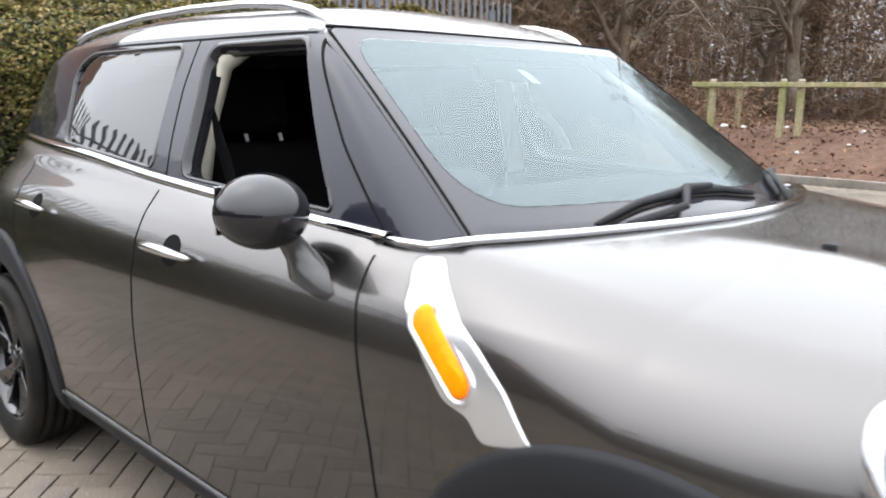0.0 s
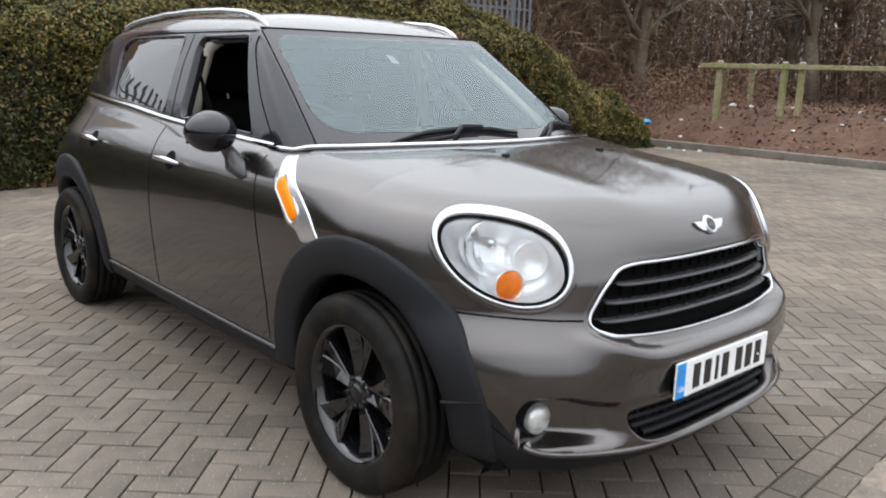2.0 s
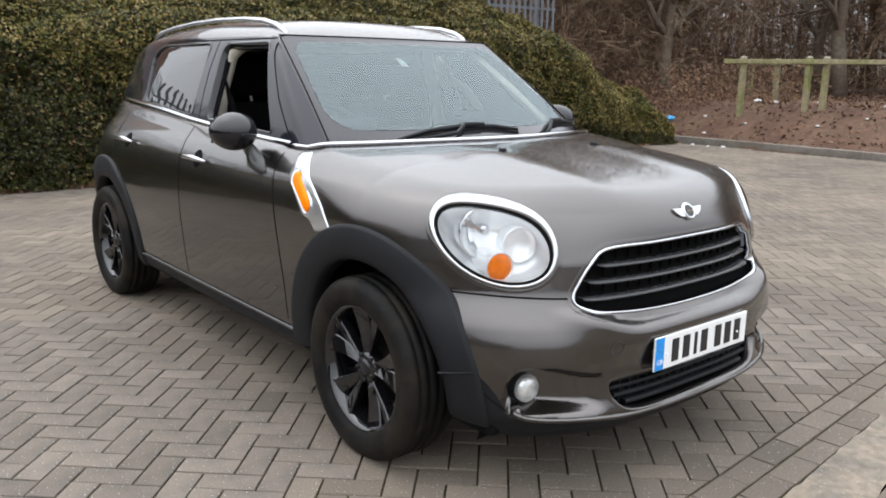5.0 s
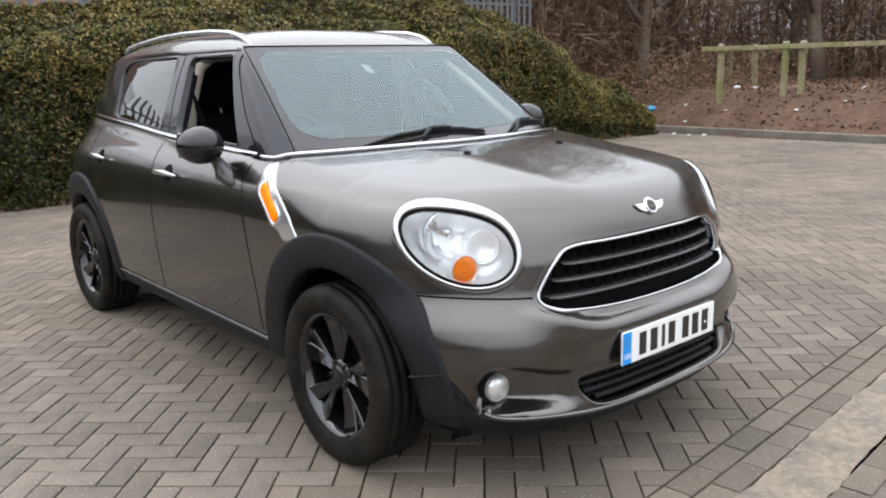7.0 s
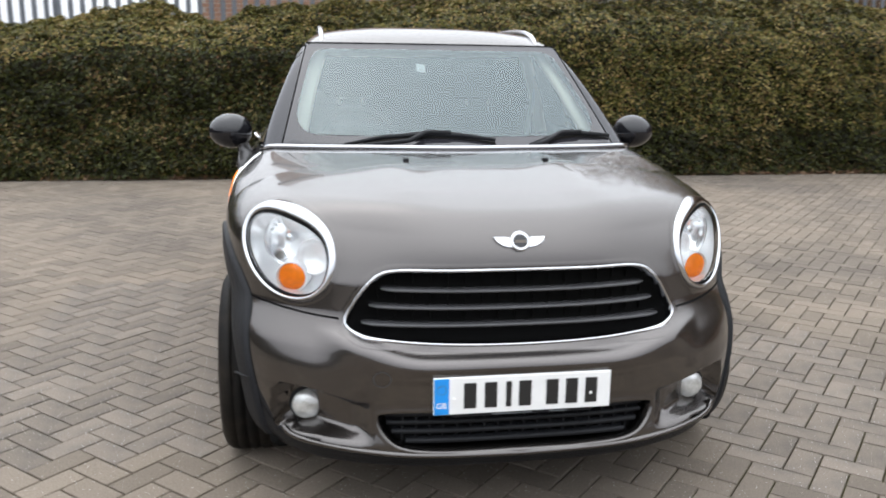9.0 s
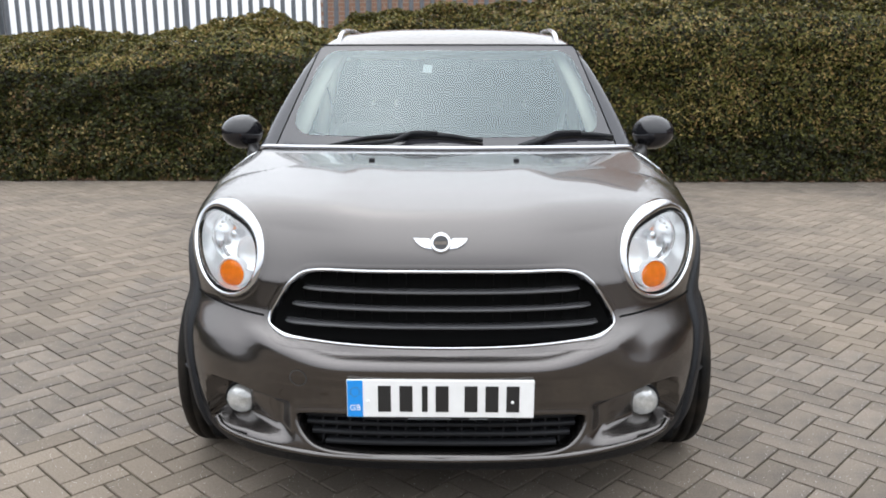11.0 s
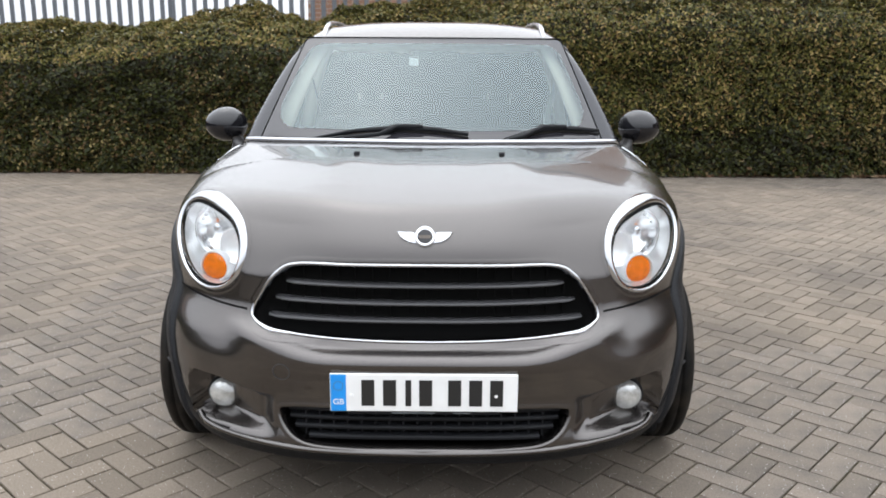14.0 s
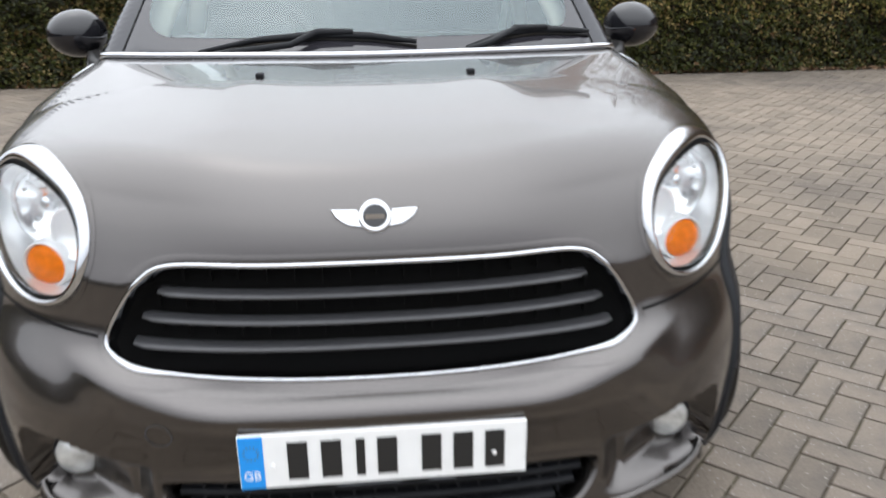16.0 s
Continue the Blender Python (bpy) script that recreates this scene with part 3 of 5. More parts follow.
for s, half in ((1, left), (-1, right)):
    pick("front_wing", verts, nrm, faces, keep & wing & half, PAINT, car)
    doors[s, 0] = pick("front_door", verts, nrm, faces, keep & door_f & half, PAINT, car)
    doors[s, 1] = pick("rear_door", verts, nrm, faces, keep & door_r & half, PAINT, car)
pick("rear_quarter", verts, nrm, faces, keep & quarter, PAINT, car)


def seam(face, pts, parent=car, width=0.0028, name="panel_gap"):
    """A thin dark gap between panels."""
    p = np.array(pts, float)
    s = np.r_[0, np.cumsum(np.linalg.norm(np.diff(p, axis=0), axis=1))]
    q = np.linspace(0, s[-1], max(8, int(s[-1] / 0.02)))
    line = np.stack([np.interp(q, s, p[:, i]) for i in range(2)], 1)
    v, f = sweep(face, line, [(-width, 0.0009), (width, 0.0009)], closed=False)
    return mesh_ob(name, v, f, SEAM, parent)


for s in (1, -1):
    ys = np.linspace(0.47, 2.13, 50)
    v, fs = sweep(SIDE[s], np.stack([ys, np.full(50, 0.326)], 1), [(-0.009, -0.001), (-0.006, 0.007), (0.0, 0.009), (0.006, 0.005), (0.009, -0.001)], closed=False)
    mesh_ob("sill_moulding", v, fs, STALK, car, "thin dark moulding along the sill", True)
    seam(SIDE[s], [(0.60, 0.99), (0.585, 0.90), (0.555, 0.78), (0.525, 0.66), (0.505, 0.50), (0.505, 0.36)])
    seam(SIDE[s], [(1.50, 1.03), (1.49, 0.9), (1.485, 0.6), (1.48, 0.345)])
    seam(SIDE[s], [(2.48, 1.06), (2.46, 0.95), (2.43, 0.85), (2.33, 0.72)])
    seam(SIDE[s], [(0.50, 0.338), (1.0, 0.336), (1.6, 0.337), (2.13, 0.345)], width=0.002)
    seam(HEADF[s], [(0.365, 0.650), (0.28, 0.648), (0.16, 0.643), (0.03, 0.637), (-0.012, 0.634)])
    seam(FOGF[s], [(0.60, 0.44), (0.545, 0.39), (0.50, 0.345), (0.45, 0.305)], width=0.002)


def turned(s, centre, angle, profile, n=40):
    """A round part on side s whose axis points forward, turned outwards by angle; profile: (radius, forward)."""
    a = radians(angle)
    c0, out, along = np.array((s * centre[0], centre[1], centre[2])), np.array((s * math.sin(a), -math.cos(a), 0)), np.array((s * math.cos(a), math.sin(a), 0))
    v = [c0 + out * h + (along * math.cos(t) + np.array((0, 0, 1.0)) * math.sin(t)) * r for r, h in profile for t in np.linspace(0, 2 * math.pi, n, endpoint=False)]
    m = len(profile)
    fs = [(r * n + k, r * n + (k + 1) % n, (r + 1) * n + (k + 1) % n, (r + 1) * n + k) for r in range(m - 1) for k in range(n)]
    fs.append(tuple((m - 1) * n + k for k in range(n)))
    if s < 0:
        fs = [tuple(reversed(q)) for q in fs]
    return np.array(v), fs


def flange(face, outline, parent, wide=0.016):
    """Painted edge of the panel round an opening."""
    v, fs = sweep(face, outline, [(wide, 0.0006), (wide * 0.7, 0.0014), (0.0, 0.0014), (-0.004, 0.0), (-0.005, -0.012)])
    mesh_ob("panel_edge", v, fs, PAINT, parent, smooth=True)


# ---- headlamps ----
def eased(v, n=96):
    """Evens out closed rings of n points."""
    q = np.asarray(v).reshape(-1, n, 3)
    return sum(w * np.roll(q, k, 1) for k, w in ((-6, 0.08), (-4, 0.12), (-2, 0.18), (0, 0.24), (2, 0.18), (4, 0.12), (6, 0.08))).reshape(-1, 3)


def headlamp(s):
    f = HEADF[s]
    c0 = HEAD.mean(0)
    wide = np.interp(np.arange(96), np.linspace(0, 96, 14), [0.020, 0.022, 0.021, 0.019, 0.016, 0.012, 0.010, 0.009, 0.009, 0.010, 0.013, 0.016, 0.019, 0.020])
    inner = resample(HEAD, 96)
    n = len(HEAD)
    o = HEAD
    t = np.roll(o, -1, 0) - np.roll(o, 1, 0)
    nr = np.stack([t[:, 1], -t[:, 0]], 1)
    nr /= np.linalg.norm(nr, axis=1, keepdims=True)
    if np.sum((o - c0) * nr) < 0:
        nr = -nr
    rows = [(0.006, 0.0), (0.004, 0.006), (-0.15, 0.011), (-0.5, 0.012), (-0.85, 0.009), (-1.0, 0.002), (-1.0, -0.02)]
    rings = [f.on(o + nr * (off if off > 0 else off * wide[:, None]), h) for off, h in rows]
    v = eased(np.concatenate(rings))
    fs = [(r * n + k, r * n + (k + 1) % n, (r + 1) * n + (k + 1) % n, (r + 1) * n + k) for r in range(len(rings) - 1) for k in range(n)]
    lamp = mesh_ob("headlamp", v, fs, CHROME, car, "chrome-ringed egg-shaped headlamp with clear lens", True)
    flange(f, HEAD, lamp, 0.014)
    edge = o - nr * wide[:, None]
    v, fs = sweep(f, edge, [(0.0, 0.003), (-0.004, 0.003), (-0.0055, -0.01)])
    mesh_ob("lens_gasket", eased(v), fs, SEAM, lamp, smooth=True)
    lens = edge - nr * 0.004
    v, fs = dome(f, lens, [(1, -0.002), (0.96, 0.004), (0.85, 0.008), (0.6, 0.010), (0.3, 0.010), (0.08, 0.010)])
    g = mesh_ob("lens", eased(v), fs, LAMP_LENS, lamp, "clear plastic headlamp lens", True)
    g.visible_shadow = False
    v, fs = dome(f, lens, [(1, -0.006), (0.99, -0.05), (0.96, -0.085), (0.85, -0.10), (0.55, -0.105), (0.1, -0.105)])
    mesh_ob("housing", eased(v), fs, REFLECTOR, lamp, "silver reflector housing", True)
    v, fs = turned(s, (0.652, -0.372, 0.818), 20, [(0.084, -0.05), (0.084, 0.0), (0.081, 0.002), (0.075, -0.012), (0.058, -0.034), (0.034, -0.048), (0.001, -0.052)])
    mesh_ob("main_reflector", v, fs, BOWL, lamp, smooth=True)
    for k in range(9):
        # fluting in the upper half of the bowl
        a = radians(30 + 15 * k)
        c1 = (0.652 + 0.063 * math.cos(a), -0.352 + 0.020 * math.cos(a), 0.818 + 0.063 * math.sin(a))
        v, fs = turned(s, c1, 20, [(0.0055, -0.02), (0.0055, 0.0), (0.002, 0.002), (0.0003, 0.002)], 8)
        mesh_ob("reflector_flute", v, fs, REFLECTOR, lamp, smooth=True)
    v, fs = turned(s, (0.652, -0.372, 0.828), 20, [(0.016, -0.05), (0.016, -0.005), (0.012, 0.002), (0.001, 0.004)], 24)
    mesh_ob("bulb_cap", v, fs, CHROME, lamp, smooth=True)
    v, fs = turned(s, (0.580, -0.452, 0.785), 24, [(0.056, -0.06), (0.056, 0.0), (0.053, 0.002), (0.050, -0.008), (0.035, -0.020), (0.001, -0.026)])
    mesh_ob("side_reflector", v, fs, REFLECTOR, lamp, smooth=True)
    cc = (0.648, -0.440, 0.722)
    v, fs = turned(s, cc, 16, [(0.050, -0.10), (0.049, -0.004), (0.047, 0.002), (0.043, 0.001), (0.041, -0.01)])
    mesh_ob("indicator_ring", v, fs, REFLECTOR, lamp, smooth=True)
    v, fs = turned(s, cc, 16, [(0.0415, -0.008), (0.039, 0.0), (0.028, 0.006), (0.012, 0.009), (0.0005, 0.0095)])
    mesh_ob("indicator", v, fs, INDICATOR, lamp, "round amber indicator lens", True)


for s in (1, -1):
    headlamp(s)

# ---- radiator grille ----
v, fs = sweep(FRONT, GRILLE, [(0.002, -0.004), (0.001, 0.004), (-0.0015, 0.006), (-0.005, 0.006), (-0.0075, 0.003), (-0.008, -0.03)])
grille = mesh_ob("grille", v, fs, CHROME, car, "black radiator grille with a chrome surround", True)
flange(FRONT, GRILLE, front_bumper)
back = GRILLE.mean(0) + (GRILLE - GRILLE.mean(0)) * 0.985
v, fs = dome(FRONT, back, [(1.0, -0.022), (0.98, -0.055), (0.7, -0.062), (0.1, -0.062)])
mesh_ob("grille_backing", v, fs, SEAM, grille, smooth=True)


def grille_half(z):
    z0 = [p[1] for p in GRILLE_HALF[3:8]]
    return float(np.interp(z, z0, [p[0] for p in GRILLE_HALF[3:8]]))


for zb in (0.624, 0.674, 0.724):
    w = grille_half(zb) - 0.05
    xs = np.linspace(-w, w, 41)
    ends = np.clip((w - np.abs(xs)) / 0.03, 0, 1) ** 0.5
    rows = [FRONT.back(np.stack([xs, zb + dz * (0.5 + 0.5 * ends)], 1), dep + 0.010 * (1 - ends)) for dz, dep in ((-0.0065, 0.034), (-0.0065, 0.012), (-0.003, 0.005), (0.002, 0.006), (0.0045, 0.016), (0.005, 0.036))]
    v = np.concatenate(rows)
    fs = [(r * 41 + i, r * 41 + i + 1, (r + 1) * 41 + i + 1, (r + 1) * 41 + i) for r in range(5) for i in range(40)]
    mesh_ob("grille_bar", v, fs, BAR, grille, "dark grey horizontal grille bar", True)
for zb in (0.648, 0.699, 0.750):
    for xb in np.arange(-0.40, 0.41, 0.05):
        if abs(xb) < grille_half(zb) - 0.05:
            q = FRONT.back(np.array([[xb, zb]]), 0.05)[0]
            part("grille_web", box_bm((0.004, 0.012, 0.030), q), SEAM, grille)

# ---- lower intake ----
v, fs = sweep(FRONT, INTAKE, [(0.014, 0.0006), (0.005, 0.0018), (0.0, 0.002), (-0.004, -0.004), (-0.012, -0.03), (-0.014, -0.06)])
intake = mesh_ob("lower_intake", v, fs, PAINT, car, "black lower air intake with mesh slats", True)
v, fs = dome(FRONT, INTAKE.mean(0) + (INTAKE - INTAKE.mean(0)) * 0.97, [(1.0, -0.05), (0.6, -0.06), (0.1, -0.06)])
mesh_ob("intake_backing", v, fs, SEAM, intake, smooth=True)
for zb, w in ((0.290, 0.33), (0.316, 0.37), (0.342, 0.385), (0.366, 0.39)):
    xs = np.linspace(-w, w, 41)
    rows = [FRONT.back(np.stack([xs, np.full(41, zb + dz)], 1), dep) for dz, dep in ((-0.006, 0.05), (-0.006, 0.026), (0.004, 0.024), (0.006, 0.03), (0.006, 0.05))]
    v = np.concatenate(rows)
    mesh_ob("intake_slat", v, [(r * 41 + i, r * 41 + i + 1, (r + 1) * 41 + i + 1, (r + 1) * 41 + i) for r in range(4) for i in range(40)], PLASTIC, intake, smooth=True)
for xb in np.arange(-0.34, 0.341, 0.04):
    q = FRONT.back(np.array([[xb, 0.328]]), 0.042)[0]
    part("intake_web", box_bm((0.005, 0.02, 0.085), q), PLASTIC, intake)

# bumper lip, a bright rolled edge above the chin
xs = np.linspace(-0.682, 0.682, 121)
v, fs = sweep(FRONT, np.stack([xs, chin_z(np.abs(xs)) + 0.004], 1), [(-0.007, -0.002), (-0.005, 0.007), (0.0, 0.010), (0.006, 0.007), (0.010, -0.001)], closed=False)
mesh_ob("bumper_lip", v, fs, PAINT, front_bumper, smooth=True)

# ---- fog lamps ----
for s in (1, -1):
    spot = (0.612, -0.548, 0.353)
    v, fs = turned(s, spot, 4, [(0.052, -0.07), (0.052, -0.016), (0.050, -0.013), (0.046, -0.018)])
    fog = mesh_ob("fog_lamp", v, fs, PLASTIC, car, "round clear fog lamp set in a scoop", True)
    v, fs = turned(s, spot, 4, [(0.044, -0.06), (0.0445, -0.006), (0.042, 0.000), (0.033, 0.007), (0.016, 0.011), (0.0005, 0.012)])
    mesh_ob("fog_lens", v, fs, FOG_LENS, fog, "ribbed clear lens", True)

# round tow-eye cover
v, fs = sweep(FRONT, circle((-0.40, 0.487), 0.024), [(0.0014, 0.0008), (-0.0014, 0.0008)])
mesh_ob("tow_eye_cover", v, fs, BAR, front_bumper)

# ---- number plate ----
ply, plz = -0.742, 0.441
plate = part("number_plate", box_bm((0.52, 0.008, 0.111), (0, ply, plz), 0.003), PLATE, car, "white number plate with blue band and black bars")
part("plate_backing", box_bm((0.42, 0.03, 0.118), (0, ply + 0.018, plz - 0.008), 0.003), PLASTIC, plate)
part("blue_band", box_bm((0.043, 0.003, 0.107), (-0.2365, ply - 0.0042, plz), 0.001), PLATE_BLUE, plate)
letters = bpy.data.curves.new("letters", "FONT")
letters.body, letters.size, letters.align_x, letters.extrude = "GB", 0.024, "CENTER", 0.0006
held = new("letters", letters)
band_mark = part("band_letters", bmesh.new(), PLATE, plate)
band_mark.data = bpy.data.meshes.new_from_object(held)
band_mark.data.materials.append(PLATE)
band_mark.matrix_basis = pose(-0.2365, ply - 0.0063, plz - 0.034, 90, 0, 0)
bpy.data.objects.remove(held)
v, fs = [], []
for k in range(12):
    # ring of twelve faint marks
    a = 2 * math.pi * k / 12
    x0, z0 = -0.2365 + 0.013 * math.cos(a), plz + 0.020 + 0.013 * math.sin(a)
    fs.append(tuple(range(4 * k, 4 * k + 4)))
    v += [(x0 - 0.0015, ply - 0.0060, z0 - 0.0015), (x0 + 0.0015, ply - 0.0060, z0 - 0.0015), (x0 + 0.0015, ply - 0.0060, z0 + 0.0015), (x0 - 0.0015, ply - 0.0060, z0 + 0.0015)]
mesh_ob("band_ring", v, fs, GALV, plate)
for xb in (-0.155, -0.095, -0.043, 0.005, 0.085, 0.143, 0.201):
    part("plain_bar", box_bm((0.036 if abs(xb + 0.043) > 0.01 else 0.016, 0.002, 0.076), (xb, ply - 0.0050, plz), 0.0005), PLATE_BLACK, plate)
for xb, w in ((-0.03, 0.12), (0.105, 0.05)):
    part("caption_bar", box_bm((w, 0.002, 0.0035), (xb, ply + 0.002, plz - 0.0615)), GALV, plate, "tiny pale caption line")
for xb in (-0.20, 0.20):
    bm = bmesh.new()
    bmesh.ops.create_cone(bm, cap_ends=True, segments=12, radius1=0.005, radius2=0.004, depth=0.004, matrix=Matrix.Translation((xb, ply - 0.007, plz - 0.008)) @ Euler((math.pi / 2, 0, 0)).to_matrix().to_4x4())
    part("plate_screw", bm, PLATE, plate)

# ---- winged badge on the bonnet ----
wing_l = [(0.020, -0.016), (0.030, 0.012), (0.078, 0.013), (0.071, 0.002), (0.060, -0.006), (0.045, -0.013)]
badge_z = 0.859
badge = None
for s in (1, -1):
    ol = resample(np.array([(s * a, badge_z + b) for a, b in wing_l]), 40)
    v, fs = dome(FRONT, ol, [(1.0, 0.0), (0.98, 0.006), (0.9, 0.008), (0.3, 0.008)])
    w = mesh_ob("badge_wing", v, fs, CHROME, badge or car)
ol = circle((0, badge_z), 0.029, 40, 0.85)
v, fs = sweep(FRONT, ol, [(0.0, 0.0), (0.0, 0.010), (-0.004, 0.012), (-0.008, 0.010)])
badge = mesh_ob("badge", v, fs, CHROME, car, "winged chrome badge", True)
v, fs = dome(FRONT, circle((0, badge_z), 0.022, 40, 0.85), [(1.0, 0.0), (1.0, 0.009), (0.5, 0.009)])
mesh_ob("badge_centre", v, fs, BLACK_GLOSS, badge)
part("badge_bar", box_bm((0.034, 0.004, 0.009), tuple(FRONT.on(np.array([[0, badge_z]]), 0.010)[0])), CHROME, badge)
for o in list(car.children):
    if o.name.startswith("badge_wing"):
        o.parent = badge

# ---- wheel arch cladding ----
for s in (1, -1):
    for ax, a0, a1 in ((AXLE_F, -4, 188), (AXLE_R, -4, 186)):
        w = np.radians(np.linspace(a0, a1, 90))
        fat = np.where(np.cos(w) > 0, 1, 0) * (1 if ax < 1 else 0) * 0.03 * np.cos(w) ** 2
        arc = np.stack([ax + (0.462 - fat) * np.cos(w), HUB_Z + (0.462 - fat) * np.sin(w)], 1)
        v, fs = sweep(SIDE[s], arc, [(-0.088, -0.06), (-0.086, -0.010), (-0.078, -0.002), (-0.06, 0.005), (-0.03, 0.010), (0.02, 0.012), (0.031, 0.009), (0.036, -0.002)][::1], closed=False)
        mesh_ob("arch_cladding", v, fs, PLASTIC, car, "black textured wheel arch cladding", True)
        if ax < 1:
            rr = np.linspace(0.380, 0.492, 12)
            line = np.stack([ax + rr * math.cos(radians(166)), HUB_Z + rr * math.sin(radians(166)) - 0.004 * np.linspace(0, 1, 12)], 1)
            v, fs = sweep(SIDE[s], line, [(-0.0025, 0.006), (-0.001, 0.0145), (0.001, 0.0145), (0.0025, 0.006)], closed=False)
            mesh_ob("cladding_joint", v, fs, PLASTIC, car, "joint in the arch cladding", True)
        # wheel well
        ring = [(s * 0.50, ARCH_R - 0.005), (s * 0.87, ARCH_R - 0.005)]
        vv, ff = [], []
        for k, t in enumerate(np.linspace(-0.35, math.pi + 0.35, 40)):
            for xx, r in ring:
                if abs(xx) > 0.6:
                    xx = s * (0.86 - 0.17 * abs(math.cos(t)) ** 1.5)
                vv.append((xx, ax + r * math.cos(t), HUB_Z + r * math.sin(t)))
            if k:
                ff.append((2 * k - 2, 2 * k - 1, 2 * k + 1, 2 * k))
        k = len(vv)
        ff.append(tuple(range(0, k, 2)))
        mesh_ob("wheel_well", vv, ff, SEAM, car)
part("floor_pan", box_bm((1.45, 3.5, 0.10), (0, 1.25, 0.25), 0.02), SEAM, car)
part("engine_bay", box_bm((0.95, 0.9, 0.45), (0, 0.0, 0.52), 0.02), SEAM, car)


# ---- wheels ----
def wheel(s, ax):
    hub = (s * 0.788, ax, HUB_Z)
    m = Matrix.Translation(hub) @ Matrix.Diagonal((s, 1, 1, 1))
    R = 0.318

    def put(name, vf, mat, parent, label="", smooth=True):
        v, fs = vf
        if s < 0:
            fs = [tuple(reversed(f)) for f in fs]
        return mesh_ob(name, [m @ Vector(p) for p in v], fs, mat, parent, label, smooth)

    w = put("wheel", lathe([(-0.02, 0.02), (-0.02, 0.13), (0.0, 0.135), (0.004, 0.13), (0.004, 0.02)], 40), DISC, car, "wheel with black alloy rim and worn tyre")
    put("tyre", lathe([(-0.085, 0.215), (-0.10, 0.235), (-0.107, 0.27), (-0.098, 0.30), (-0.08, R - 0.004), (-0.055, R), (-0.053, R - 0.007), (-0.047, R - 0.007), (-0.045, R), (-0.018, R), (-0.016, R - 0.007), (-0.009, R - 0.007), (-0.007, R), (0.018, R), (0.020, R - 0.007), (0.027, R - 0.007), (0.029, R), (0.055, R), (0.057, R - 0.006), (0.062, R - 0.006), (0.064, R - 0.001), (0.080, R - 0.004), (0.097, 0.302), (0.1055, 0.285), (0.107, 0.268), (0.104, 0.245), (0.094, 0.226), (0.084, 0.217), (0.078, 0.212)], 72), RUBBER, w)
    put("rim", lathe([(-0.08, 0.212), (-0.08, 0.195), (-0.02, 0.19), (0.04, 0.195), (0.075, 0.205), (0.086, 0.214), (0.088, 0.220), (0.083, 0.224), (0.076, 0.217)], 72), RIM, w)
    for k in range(5):
        for side in (-1, 1):
            # one blade of a twin spoke: narrow at the hub, broad and dished at the rim
            a = 2 * math.pi * k / 5 + 0.42
            b = a + side * 0.20
            n0, n1 = np.array((math.cos(a + side * 0.10), math.sin(a + side * 0.10))), np.array((math.cos(b), math.sin(b)))
            v = []
            for r, t, x1, dep in ((0.030, 0.0, 0.056, 0.03), (0.070, 0.16, 0.060, 0.034), (0.11, 0.4, 0.062, 0.034), (0.15, 0.65, 0.066, 0.034), (0.185, 0.85, 0.072, 0.032), (0.216, 1.0, 0.081, 0.03)):
                d = n0 * (1 - t) + n1 * t
                d /= np.linalg.norm(d)
                q = np.array((-d[1], d[0])) * side
                wid = 0.010 + 0.026 * t
                for off, x in ((-wid * 0.8, x1 - dep), (-wid * 0.8, x1 - 0.018), (-wid * 0.65, x1 - 0.014), (wid * 0.9, x1), (wid * 1.05, x1 - 0.003), (wid * 1.05, x1 - dep)):
                    v.append((x, *(d * r + q * off)))
            fs = [(r * 6 + i, r * 6 + (i + 1) % 6, (r + 1) * 6 + (i + 1) % 6, (r + 1) * 6 + i) for r in range(5) for i in range(6)]
            if side > 0:
                fs = [tuple(reversed(f)) for f in fs]
            put("spoke", (v, fs), RIM, w, smooth=False)
    put("hub", lathe([(0.01, 0.055), (0.052, 0.055), (0.060, 0.046), (0.062, 0.032)], 32), RIM, w)
    put("centre_cap", lathe([(0.058, 0.032), (0.066, 0.029), (0.069, 0.015), (0.0695, 0.0005)], 24), BLACK_GLOSS, w)
    for k in range(5):
        a = 2 * math.pi * (k + 0.5) / 5 + 0.42
        v, fs = lathe([(0.05, 0.009), (0.066, 0.009), (0.068, 0.0005)], 8)
        put("wheel_bolt", ([(x, y + 0.046 * math.cos(a), z + 0.046 * math.sin(a)) for x, y, z in v], fs), DISC, w)


for s in (1, -1):
    for ax in (AXLE_F, AXLE_R):
        wheel(s, ax)


# ---- cabin: pillars, roof and glass ----
O, P = shell_grid(upper, 0.75, 2.35, 1.0, ((-6, 95), (90, 0)), 50, 112, 30)
verts = P.reshape(-1, 3).copy()
faces = grid_faces(*P.shape[:2])
UPS = {s: Facing(upper, 90, s, 0.2) for s in (1, -1)}
WIN_F = rounded([(0.79, 1.050), (1.435, 1.072), (1.50, 1.408), (1.075, 1.412)], [0.02, 0.04, 0.06, 0.03])
WIN_R = rounded([(1.605, 1.081), (2.27, 1.122), (2.385, 1.36), (2.29, 1.408), (1.655, 1.414)], [0.03, 0.04, 0.05, 0.05, 0.04])
cut = np.zeros(len(faces), bool)
for s in (1, -1):
    for ol in (WIN_F, WIN_R):
        snap(verts, upper, ol, UPS[s], 0.010)
c = verts[faces].mean(1)
for s in (1, -1):
    for ol in (WIN_F, WIN_R):
        cut |= (np.sign(c[:, 0]) == s) & (np.abs(c[:, 0]) > 0.5) & inside(ol, c[:, 1], c[:, 2])
nrm = normal(upper, verts)
fn = normal(upper, c)
screen_half = curve((0.98, 0.700), (1.02, 0.690), (1.2, 0.646), (1.44, 0.581))
